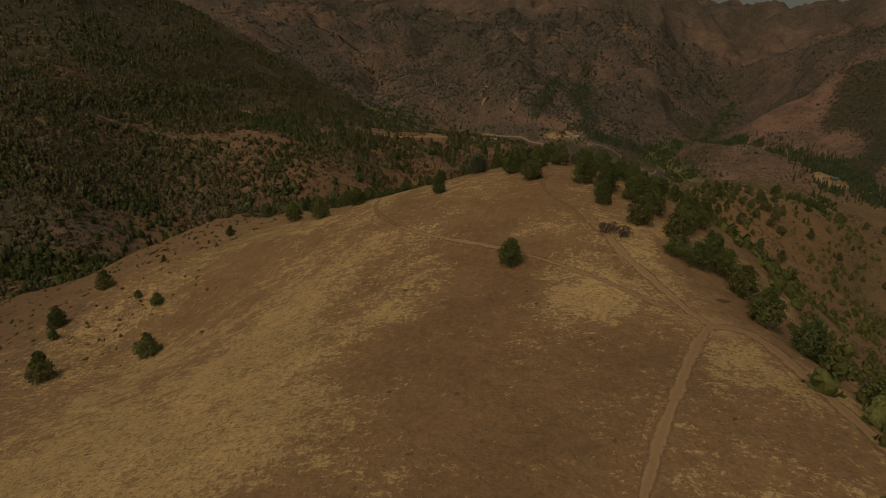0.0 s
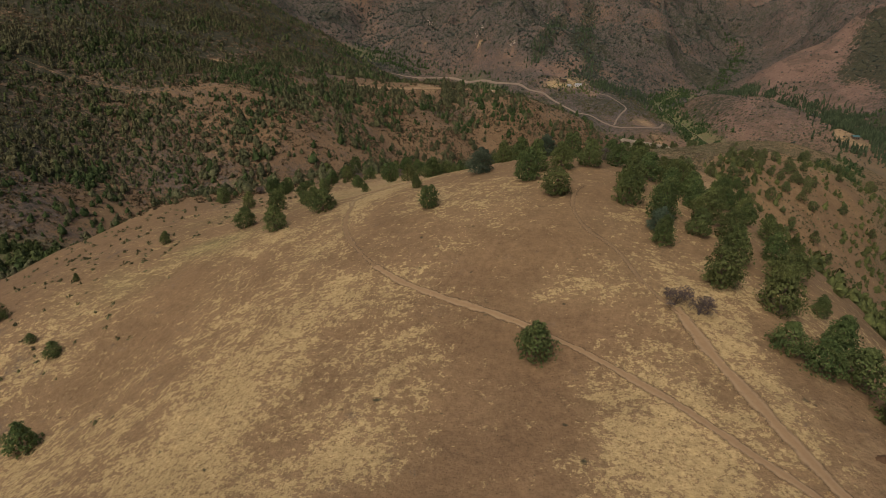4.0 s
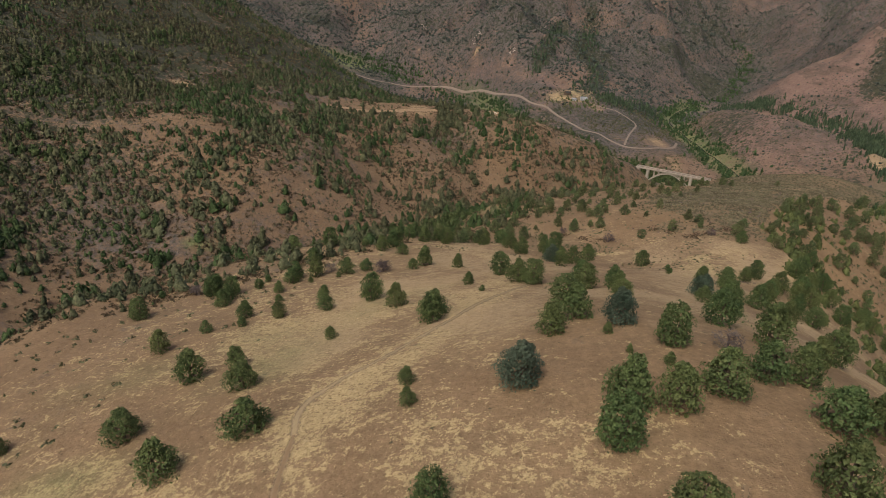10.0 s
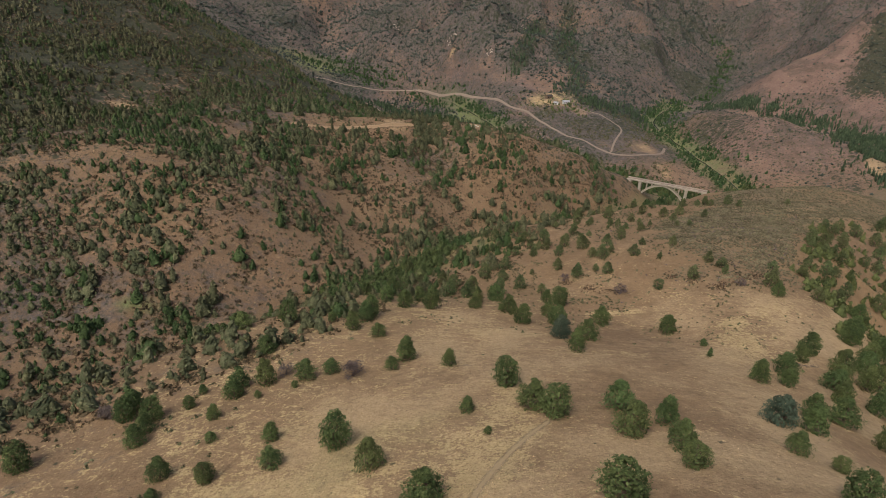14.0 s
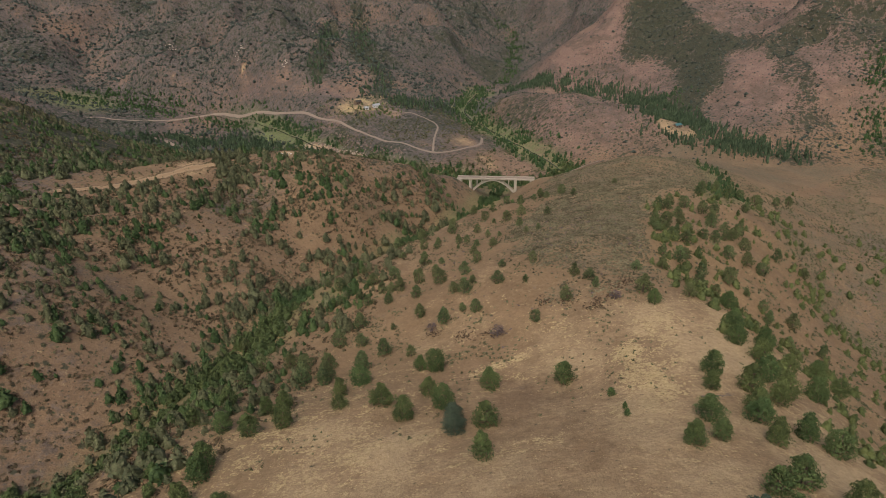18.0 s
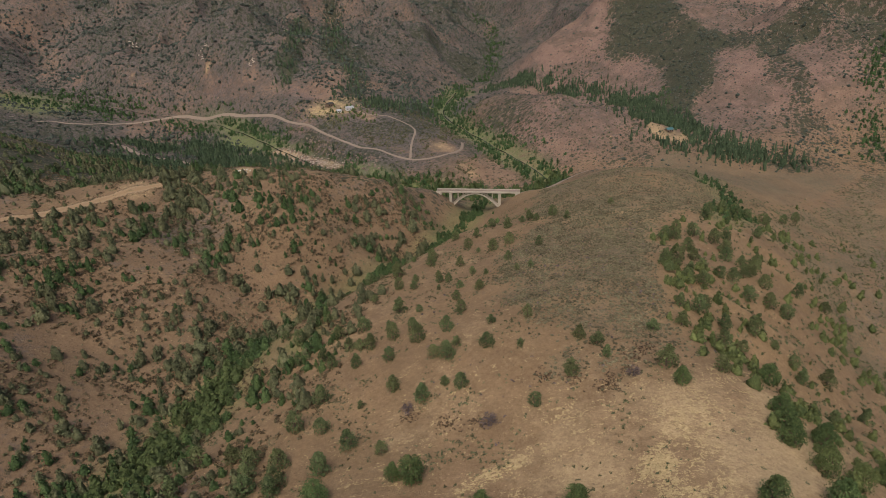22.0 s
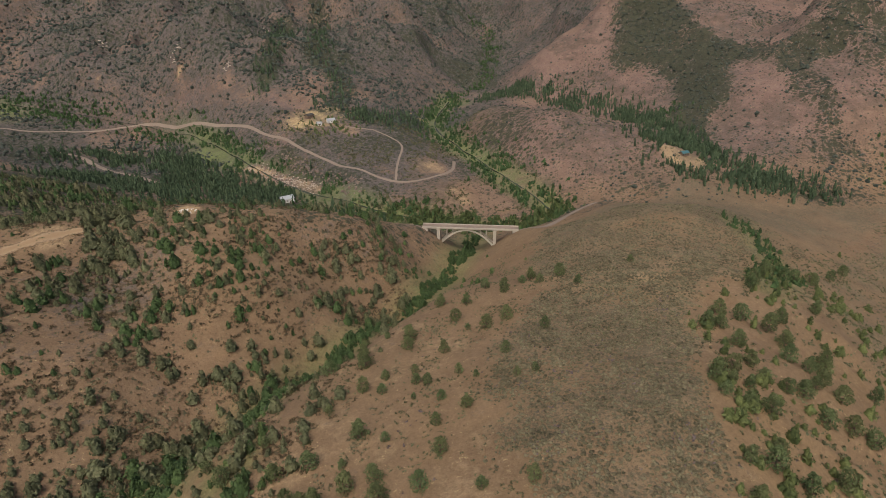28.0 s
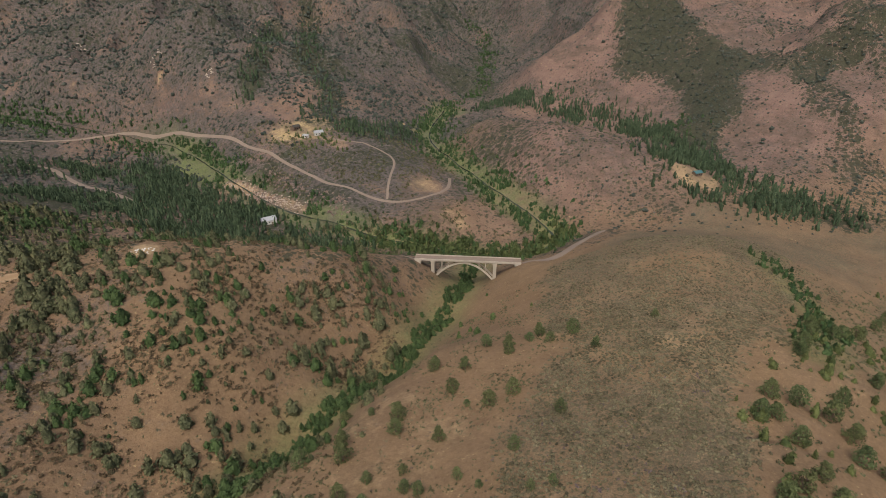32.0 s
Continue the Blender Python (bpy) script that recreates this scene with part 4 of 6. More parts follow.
# where the trees stand: x, y, crown width
START_SLOPE = [(15.3, 167.1, 6.2), (-8.9, 132.8, 8.0), (-145.6, 112.2, 8.2), (-117.0, 124.3, 8.2), (-163.5, 134.7, 3.9), (-136.0, 153.0, 5.2), (-170.4, 143.5, 8.2),
               (-147.6, 157.5, 3.3)]
SUMMIT_GROVE = [(-8.0, 210.1, 7.1), (-15.1, 210.2, 8.1), (-0.1, 216.1, 7.9), (8.8, 224.0, 7.2), (-7.2, 223.3, 2.3), (-13.3, 227.6, 1.8), (-5.2, 232.6, 7.2),
                (24.7, 241.9, 5.9), (-16.4, 236.8, 2.7), (20.9, 202.1, 6.8), (26.9, 203.0, 8.2), (16.6, 245.0, 8.2), (-27.5, 239.0, 7.6), (-17.0, 201.8, 7.8),
                (15.9, 212.6, 8.2), (22.9, 215.5, 7.6), (-22.5, 249.1, 7.6), (27.8, 219.4, 6.8), (15.8, 226.8, 7.3), (31.5, 249.6, 7.3)]
BLUE_TREES = [(15.2, 173.3, 5.9), (-32.4, 218.5, 8.2), (-13.4, 243.7, 7.9), (21.1, 312.9, 8.0), (-26.1, 385.0, 8.0), (-27.0, 379.1, 7.1)]
EAST_RIM = [(33.1, 138.8, 6.0), (35.0, 151.2, 8.2), (38.8, 162.4, 8.2), (47.7, 129.4, 8.2), (30.0, 166.8, 8.2), (38.0, 135.7, 6.9), (44.8, 137.6, 7.9),
            (45.6, 173.5, 6.3), (40.7, 175.7, 6.4), (38.6, 212.7, 5.5), (43.8, 144.8, 8.2), (31.9, 179.1, 8.2), (38.4, 220.8, 5.9), (45.6, 159.1, 5.1),
            (54.5, 105.0, 7.7), (44.6, 193.1, 6.2), (51.4, 193.8, 5.2), (62.0, 90.0, 8.2), (41.7, 168.5, 5.4), (41.5, 202.4, 6.6), (48.5, 113.5, 8.2),
            (34.7, 206.8, 6.8)]
WEST_GRASS = [(24.1, 176.3, 6.7), (16.1, 179.4, 8.2), (9.2, 185.9, 8.2), (-51.6, 214.5, 3.4), (25.2, 154.5, 8.2), (25.9, 194.8, 7.1), (-8.8, 189.3, 7.3),
              (-82.0, 211.2, 8.2), (-53.8, 221.8, 3.7), (-42.1, 190.5, 5.8), (-111.1, 212.7, 8.2), (-93.6, 229.9, 7.9), (28.0, 186.5, 8.2), (17.1, 186.8, 8.0),
              (-111.8, 236.7, 8.2), (-93.7, 200.4, 8.0), (10.0, 197.2, 8.2), (-141.8, 210.6, 4.9), (-103.0, 243.2, 6.4), (-171.9, 168.5, 7.1), (-159.3, 187.9, 2.8)]
DEAD_TREES = [(4.8, 233.4, 5.4), (5, 448.5, 6.6), (-90.8, 329.5, 6.7), (57, 447, 5.3), (-19.9, 471.2, 5.5), (-158.4, 308.6, 4.8), (15.4, 146.3, 4.2),
              (19.4, 144.2, 4.7), (17.4, 148.4, 3.3), (21.3, 146.3, 2.8), (14.4, 148.4, 2.5), (-158.8, 308.2, 5.2), (-113.1, 331.2, 5.2), (-91.4, 332.0, 5.2)]
NORTH_SLOPE = [(-23.7, 266.2, 8.2), (17.4, 274.2, 6.7), (22.3, 289.0, 3.8), (9.6, 254.4, 8.2), (-8.7, 287.7, 6.4), (-17.7, 293.8, 8.2), (-8.8, 300.5, 6.9),
               (-48.1, 294.1, 2.2), (50.7, 318.1, 7.7), (-32.9, 302.8, 7.7), (29.0, 312.7, 8.2), (-17.8, 308.6, 8.2), (-38.0, 307.7, 8.1), (-8.7, 279.7, 5.4),
               (16.3, 294.1, 5.7)]
WEST_SHOULDER = [(-58.2, 268.5, 8.2), (-72.5, 281.5, 7.0), (-118.4, 272.5, 3.5), (-109.2, 278.5, 4.8), (-95.9, 283.5, 6.1), (-121.8, 280.3, 5.9), (-82.7, 290.5, 8.2),
                 (-57.2, 261.4, 8.2), (-83.7, 257.5, 3.7), (-100.9, 294.4, 5.4), (-54.1, 305.9, 5.2), (-117.6, 294.9, 3.3), (-134.0, 254.7, 6.5), (-123.1, 306.2, 4.8),
                 (-128.0, 268.1, 4.2), (-142.5, 307.0, 6.6), (-115.5, 317.1, 2.5), (-134.4, 312.5, 3.5), (-165.7, 285.2, 7.2), (-140.1, 300.8, 5.5), (-123.1, 317.5, 6.3),
                 (-151.6, 307.6, 6.8), (-138.9, 294.8, 6.4)]
SADDLE = [(33.9, 323.5, 6.7), (43.8, 327.3, 8.2), (42.7, 359.3, 8.2), (-17.1, 381.2, 8.2), (29.8, 346.5, 7.3), (38.7, 348.4, 6.7), (-45.0, 323.4, 8.2),
          (-41.0, 395.8, 8.2), (-23.0, 360.5, 8.2), (-127.9, 349.1, 7.3), (-106.4, 322.2, 2.3), (-92.3, 364.8, 5.9), (-27.1, 399.8, 8.2), (-105.2, 327.8, 6.7),
          (-116.8, 325.0, 8.2), (-80.3, 335.3, 4.7), (-46.9, 408.5, 8.2), (-98.3, 331.9, 5.1), (-63.1, 339.1, 5.8), (-61.9, 412.2, 5.8), (16.8, 403.3, 8.2),
          (-125.0, 323.8, 6.9), (23.8, 372.4, 2.1), (-103.7, 370.9, 7.6), (-134.9, 320.6, 3.5), (-80.5, 406.2, 8.0), (-152.3, 312.5, 8.2), (-8.1, 411.0, 8.1),
          (-77.9, 343.8, 8.2), (24.8, 383.4, 3.2), (21.8, 367.4, 2.3), (-101.5, 381.6, 8.2)]
SADDLE_B = [(-148.0, 370.6, 8.2), (-217.8, 334.2, 8.2), (-114.5, 378.7, 4.1), (-245.2, 349.7, 8.2), (-238.0, 364.9, 6.0), (-230.1, 374.4, 5.8), (-101.5, 387.4, 8.2),
            (-30.0, 411.7, 7.0)]
SADDLE_RIM = [(61.4, 364.0, 7.6), (73.1, 368.8, 8.2), (70.2, 343.7, 8.1), (54.5, 376.2, 6.7), (68.3, 376.0, 8.2), (66.3, 349.9, 8.2), (81.0, 374.7, 8.2),
              (61.5, 386.2, 8.2), (57.4, 358.0, 8.2), (53.5, 346.2, 8.2), (80.1, 383.8, 8.2), (97.6, 379.3, 8.2), (88.9, 396.7, 8.2), (97.7, 393.5, 8.2),
              (86.1, 407.0, 8.2), (99.8, 408.6, 8.2), (90.1, 414.0, 8.2), (124.8, 405.7, 8.2), (133.3, 403.3, 8.2), (116.0, 398.9, 8.2)]
LOWER_RIM = [(95.1, 421.0, 8.2), (69.8, 437.7, 6.3), (70.0, 448.0, 8.2), (88.5, 442.5, 6.6), (141.5, 440.6, 8.2), (80.2, 473.4, 5.5), (97.1, 479.2, 7.2),
             (114.5, 474.5, 6.6), (105.1, 439.0, 8.2), (156.6, 472.7, 8.2), (128.2, 479.2, 6.5), (178.8, 457.3, 8.2), (174.6, 475.9, 8.2)]
SCRUB_EDGE = [(38.4, 501.9, 5.2), (105.2, 493.3, 6.0), (124.2, 517.3, 7.6), (118.3, 522.5, 6.1), (133.0, 516.0, 8.2), (5.3, 515.9, 6.9), (122.9, 500.0, 6.4),
              (-7.7, 527.8, 7.3), (15.4, 529.3, 5.6), (-17.7, 528.3, 7.4), (162.7, 518.7, 8.2), (133.3, 538.4, 7.4), (145.1, 534.1, 6.8), (16.3, 489.5, 7.0),
              (0.2, 492.2, 8.2), (-23.0, 487.7, 6.8), (-29.6, 547.1, 8.1), (17.5, 547.6, 5.0), (-36.6, 484.2, 3.6), (-52.4, 476.5, 6.9), (182.1, 531.1, 8.2),
              (122.5, 532.6, 8.2), (-10.6, 555.3, 8.2), (30.6, 552.7, 6.3), (-62.3, 483.7, 8.2), (171.3, 550.2, 8.2), (186.2, 545.2, 8.2), (-52.1, 498.1, 7.9),
              (-7.8, 516.9, 8.0), (-114.4, 528.6, 8.2), (177.6, 537.6, 8.2), (158.7, 480.9, 6.1)]
SCRUB_EDGE_B = [(153.3, 487.3, 5.3), (-28.5, 527.2, 8.2), (-103.2, 462.1, 8.2), (-85.2, 475.5, 8.2), (-98.8, 482.1, 8.2), (114.9, 493.0, 8.2), (124.5, 487.5, 8.2),
                (143.9, 490.9, 8.2), (175.2, 518.2, 8.1), (160.3, 529.2, 8.2), (-67.3, 463.5, 8.2), (-78.0, 470.6, 8.2), (194.1, 553.0, 8.2), (217.8, 544.1, 8.2),
                (246.4, 550.2, 8.2), (183.4, 514.6, 8.2)]
LOWER_SPUR = [(22.1, 449.8, 5.0), (39.1, 458.1, 6.2), (54.2, 461.3, 4.7), (1.1, 472.8, 6.3), (-13.9, 474.4, 8.2), (55.3, 470.5, 5.9), (-3.9, 477.8, 4.9),
              (50.3, 476.6, 5.4), (-53.9, 433.1, 8.2), (-87.7, 421.0, 7.0), (-24.0, 432.7, 8.2), (-30.0, 435.6, 5.9), (-100.5, 409.4, 7.2), (-68.7, 446.6, 8.2),
              (-32.0, 451.6, 5.5), (-112.5, 420.2, 6.5), (-77.9, 453.0, 8.2), (-91.1, 404.0, 7.6), (-131.2, 375.5, 8.2), (-42.8, 461.4, 7.2), (-142.4, 442.0, 8.2),
              (-68.2, 452.1, 8.2), (-61.8, 425.1, 6.7), (-81.8, 421.9, 8.0), (-78.6, 460.6, 8.2), (-52.7, 449.8, 8.2), (-116.4, 389.2, 4.5), (-123.2, 406.0, 8.2),
              (-103.8, 435.5, 8.2)]
FAR_SPUR = [(34.7, 581.9, 4.4), (57.8, 587.8, 5.2), (17.6, 594.0, 4.6), (4.3, 594.8, 5.3), (34.7, 611.1, 5.8), (-3.5, 612.4, 8.2), (179.1, 561.0, 8.2),
            (59.9, 625.0, 7.4), (71.5, 627.4, 7.5), (169.9, 578.7, 8.2), (162.2, 585.1, 8.2), (-20.2, 619.8, 8.2), (147.5, 573.5, 8.2), (21.5, 633.0, 7.9),
            (11.1, 642.8, 3.6), (118.0, 643.4, 6.8), (48.2, 643.4, 6.5), (-0.4, 656.0, 6.3), (230.3, 596.1, 8.2), (206.4, 615.9, 8.2), (58.4, 658.4, 7.4),
            (158.9, 659.7, 4.9), (117.8, 670.8, 4.9), (85.1, 671.9, 6.9), (102.5, 673.9, 8.2), (244.0, 634.4, 8.2), (45.2, 666.9, 8.2), (235.2, 639.6, 8.2),
            (281.0, 650.2, 8.2), (-3.4, 622.6, 7.9), (178.4, 571.2, 8.2), (339.6, 680.6, 8.2)]
SPUR_SIDE = [(19.1, 623.5, 7.5), (-1.6, 548.3, 4.2), (-6.8, 588.1, 6.7), (1.5, 582.8, 5.1), (16.5, 584.2, 5.2), (20.8, 580.4, 5.1), (-21.1, 576.8, 4.9),
             (51.4, 629.9, 3.7), (54.9, 564.6, 4.1), (40.3, 573.5, 3.1), (-41.8, 547.0, 6.8), (-38.0, 533.9, 5.9), (-36.3, 515.7, 6.4), (-22.0, 510.0, 6.3),
             (-4.1, 498.0, 6.3), (23.1, 505.6, 4.2), (-46.8, 524.4, 6.0), (-51.2, 532.6, 6.5), (27.7, 481.5, 3.8), (-61.8, 554.1, 6.9), (-62.1, 537.3, 4.9),
             (-68.5, 564.3, 5.4), (-18.0, 541.2, 4.0), (-46.7, 566.9, 5.1), (23.3, 564.8, 4.5), (13.0, 571.2, 3.0), (5.6, 498.3, 5.1), (-33.2, 530.7, 5.5)]
EAST_CLUSTER = [(201.9, 611.8, 7.5), (252.9, 648.6, 7.5), (257.0, 639.2, 7.5), (230.4, 633.9, 7.5), (286.8, 652.7, 7.5), (315.2, 667.3, 7.5), (153.6, 572.4, 7.5),
                (194.7, 581.4, 7.5), (176.4, 544.0, 7.5), (153.9, 560.3, 7.1), (128.7, 532.1, 6.0), (145.0, 542.4, 7.5), (134.8, 529.6, 6.0), (153.3, 530.6, 6.2),
                (171.0, 534.4, 6.5)]
CREEK_SIDE = [(81.7, 662.5, 7.5), (82.3, 602.8, 5.7), (95.8, 671.2, 5.7), (103.7, 663.5, 6.0), (116.7, 665.1, 7.2), (62.4, 563.3, 3.9), (74.7, 676.9, 6.1)]
GROVES = (START_SLOPE, SUMMIT_GROVE, EAST_RIM, WEST_GRASS, NORTH_SLOPE, WEST_SHOULDER, SADDLE, SADDLE_B, SADDLE_RIM, LOWER_RIM, SCRUB_EDGE, SCRUB_EDGE_B, LOWER_SPUR, FAR_SPUR, SPUR_SIDE, EAST_CLUSTER, CREEK_SIDE)

rng = np.random.default_rng(5)
JUNIPER_KINDS = []
for k, (shape, tall) in enumerate((("egg", 1.0), ("egg", 1.0), ("round", 1.0), ("egg", 1.0), ("cone", 1.0), ("cone", 1.0))):
    for mat, lobes, each, leaf in ((JUNIPER, 46, 46, 0.038), (OLIVE_JUNIPER, 28, 30, 0.052)):
        crown = crown_mesh("juniper_crown", mat, 100 + k, shape, tall, lobes, each, leaf)
        JUNIPER_KINDS.append(tree_thing("juniper_tree", crown, trunk_mesh("juniper_trunk", BARK, 200 + k), "dense dark green juniper on the dry spur", "junipers on the spur"))
BLUE_KIND = tree_thing("blue_juniper", crown_mesh("blue_crown", BLUE_JUNIPER, 131, "egg", 1.0, 54, 60, 0.034), trunk_mesh("blue_trunk", BARK, 231), "rounded blue-green juniper standing on bare soil", "blue junipers")
DEAD_KIND = tree_thing("dead_juniper", crown_mesh("dead_twigs", DEAD_TWIG, 141, "round", 0.9, 26, 26, 0.024, 0.0, 5.0, False), trunk_mesh("dead_trunk", DEAD_TWIG, 241, 0.9, 12, True), "grey dead juniper with bare twisted branches", "dead junipers", "bare grey twigs")
used = set()
for grove in GROVES:
    for x, y, wide in grove:
        shape = 2 * rng.choice(6, p=[0.24, 0.2, 0.14, 0.2, 0.11, 0.11]) + (y > 440)
        thing = placed(shape not in used, JUNIPER_KINDS[shape], x, y, wide * 1.02, rng.uniform(0.88, 1.15), rng)
        used.add(shape)
        if wide < 2.5:
            tagged(thing, "small green juniper bush on dry grass")
        elif wide > 7.5:
            tagged(thing, "broad full-grown dark green juniper")
for kind, rows, tall in ((BLUE_KIND, BLUE_TREES, 1.0), (DEAD_KIND, DEAD_TREES, 0.8)):
    for k, (x, y, wide) in enumerate(rows):
        placed(k == 0, kind, x, y, wide, tall, rng)

fallen = tagged(new("fallen_tree"), "grey fallen dead tree lying on bare soil", "dead tree")
log = trunk_mesh("fallen_trunk", DEAD_TWIG, 261, 1.3, 10, True)
part("trunk", log, fallen)
fallen.matrix_basis = pose(48.5, 371, float(ground_z(48.5, 371)) + 0.3, 84, 0, 72) @ Matrix.Diagonal((4.5, 2.2, 7.5, 1))
dug = tagged(new("dug_soil"), "low heap of dark freshly turned soil", "soil heap")
heap_v, heap_f = clump_heap(5)
part("mound", mesh_of("mound", heap_v, heap_f, DARK_SOIL, True), dug)
dug.matrix_basis = pose(40.3, 118.5, float(ground_z(40.3, 118.5)) - 0.05, 0, 0, 20) @ Matrix.Diagonal((5.0, 2.2, 0.5, 1))

# ---- woods, scrub and tufts that nobody could count ----
def scatter(rng, count, box, density):
    """Places in the box (x0, y0, x1, y1), thinned by density(x, y) from 0 to 1."""
    x, y = rng.uniform(box[0], box[2], count), rng.uniform(box[1], box[3], count)
    ok = rng.uniform(0, 1, count) < density(x, y)
    return x[ok], y[ok]


def clump(seed, kind, tall, rings, segs, sprays, spray=0.24, core=0.78):
    """A crown about 1 wide for plants in the distance: sprays of leaves round an uneven, denser core."""
    rng = np.random.default_rng(seed)
    h = np.clip(np.linspace(0.02, 0.94, rings + 1)[:, None] + rng.normal(0, 0.2 / rings, (rings + 1, segs)), 0, 1)
    ang = (np.arange(segs) + 0.5 * (np.arange(rings + 1) % 2)[:, None]) * 2 * np.pi / segs + rng.normal(0, 0.9 / segs, (rings + 1, segs))
    r = core * crown_shape(np.linspace(0.04, 0.96, rings + 1), kind)[:, None] * np.clip(1 + rng.normal(0, 0.2, (rings + 1, segs)), 0.5, 1.4)
    r[-1] *= 0.5
    lean = rng.normal(0, 0.10, 2)
    p = np.stack([r * np.cos(ang) + lean[0] * h, r * np.sin(ang) + lean[1] * h, h * tall], -1).reshape(-1, 3)
    i, j = np.meshgrid(np.arange(rings), np.arange(segs), indexing="ij")
    a, b = i * segs + j, i * segs + (j + 1) % segs
    faces = np.stack([a, b, b + segs, a + segs], -1).reshape(-1, 4)
    if not sprays:
        return p, faces
    h = (np.arange(sprays) + rng.uniform(0.1, 0.9, sprays)) / sprays
    ang = np.arange(sprays) * 2.39996 + rng.normal(0, 0.4, sprays)
    lobe = 0.88 + 0.24 * np.sin(ang * 3 + rng.uniform(0, 6)) * np.sin(h * 11 + rng.uniform(0, 6))
    r = crown_shape(h, kind) * np.clip(lobe + rng.normal(0, 0.10, sprays), 0.5, 1.25)
    at = np.stack([r * np.cos(ang) + lean[0] * h, r * np.sin(ang) + lean[1] * h, h * tall], 1)
    out = np.stack([np.cos(ang), np.sin(ang), 0.5 + 1.6 * (h - 0.3)], 1)
    v, f = leaves_on(rng, at, out / np.linalg.norm(out, axis=1)[:, None], spray, 0.55, 1.5)
    return np.concatenate([p, v]), np.concatenate([faces, f + len(p)])


def strew(name, mat, x, y, wide, tall, templates, seed, label, category, sink=0.1, smooth=True):
    """One mesh of many plants: the templates (places, faces), turned and sized at random."""
    rng = np.random.default_rng(seed)
    z = ground_z(x, y)
    pick = rng.integers(0, len(templates), len(x))
    places, faces, count = [], [], 0
    for k, (tpl, quads) in enumerate(templates):
        s = pick == k
        n = int(s.sum())
        if not n:
            continue
        a = rng.uniform(0, 2 * np.pi, n)
        c, sn, w, t = np.cos(a)[:, None], np.sin(a)[:, None], wide[s][:, None], tall[s][:, None]
        px, py, pz = tpl[:, 0], tpl[:, 1], tpl[:, 2]
        places.append(np.stack([x[s][:, None] + w * (px * c - py * sn), y[s][:, None] + w * (px * sn + py * c), z[s][:, None] - sink * w + t * pz], -1).reshape(-1, 3))
        faces.append((quads[None] + (count + np.arange(n) * len(tpl))[:, None, None]).reshape(-1, 4))
        count += n * len(tpl)
    ob = new(name, mesh_of(name, np.concatenate(places), np.concatenate(faces), mat, smooth))
    return tagged(ob, label, category, kind="stuff")


FINE = [clump(360 + k, "egg", 1.0, 3, 6, 64, 0.155) for k in range(6)] + [clump(366 + k, "cone", 1.15, 3, 6, 64, 0.15) for k in range(2)]
TREEY = [clump(310 + k, "egg", 1.0, 3, 5, 34, 0.20) for k in range(5)] + [clump(317 + k, "cone", 1.15, 3, 5, 34, 0.19) for k in range(1)]
LIGHT = [clump(316 + k, "egg", 1.0, 2, 5, 18, 0.26) for k in range(4)] + [clump(306 + k, "cone", 1.1, 2, 5, 18, 0.25) for k in range(2)]
SPARSE = [clump(370 + k, "egg", 1.0, 2, 4, 8, 0.34) for k in range(4)] + [clump(376 + k, "cone", 1.15, 2, 4, 8, 0.33) for k in range(2)]
CONIFER = [clump(320 + k, "cone", 1.0, 3, 4, 8, 0.30, 0.8) for k in range(5)]
DOT = [clump(350 + k, "round", 0.8, 2, 4, 0, 0, 1.0) for k in range(6)]
TINY = [clump(340 + k, "round", 0.62, 1, 4, 6, 0.42, 0.8) for k in range(6)]
MOUND = [clump(390 + k, "round", 0.72, 2, 5, 3, 0.26, 0.95) for k in range(6)]
SPECK = [clump(380 + k, "round", 0.6, 1, 4, 1, 0.5) for k in range(4)]
rng = np.random.default_rng(11)


def near_tracks(x, y):
    d = np.full(np.shape(x), 1e9)
    for line in (SLOPE_TRAIL, HIGHWAY, RANCH_ROAD, WEST_ROAD, BANK_CUT, BRIDGE_EAST, BRIDGE_WEST):
        d = np.minimum(d, segment_distance(x, y, line))
    return d


def open_top(x, y):
    """Where the single trees of the spur stand, and no woods."""
    d = segment_distance(x, y, [(10, -200), (10, 130), (-25, 220), (-10, 330), (40, 420), (70, 470)])
    return 1 - step(d + 10 * fbm(x, y, 40, 3, 33), 85, 120) * 1.0


def west_woods(x, y):
    clump = (fbm(x, y, 30, 3, 80) + 0.5 * fbm(x, y, 100, 3, 81)) * (1 - 0.3 * step(x, -260, -180))
    brook = segment_distance(x, y, CREEK)
    side = step(brook, 4, 14) * (1 - 0.6 * step(brook, 16, 28) * (1 - step(brook, 60, 100)) * (1 - step(y, 500, 560)))
    west = step(-(x + 10) - (620 - y) * 0.45 - 0.55 * np.maximum(350 - y, 0) + 20, 0, 30)
    up = step(-x + 0.3 * (y - 600), 200, 420)
    bare = np.maximum(blob(x, y, -100, 772, 13), blob(x, y, -176, 745, 18))
    return np.clip(0.46 + 1.0 * clump + 0.16 * up + 0.42 * step(-x, 150, 260) * (1 - step(y, 520, 640)) - 0.14 * step(y, 560, 650) * step(x, -260, -160), 0.04, 1) * west * side * step(near_tracks(x, y), 3, 6) * (1 - bare) * (1 - 0.36 * step(x, -230, -170) * step(y, 500, 560))


def share(ok, *arrays):
    return [a[ok] for a in arrays]


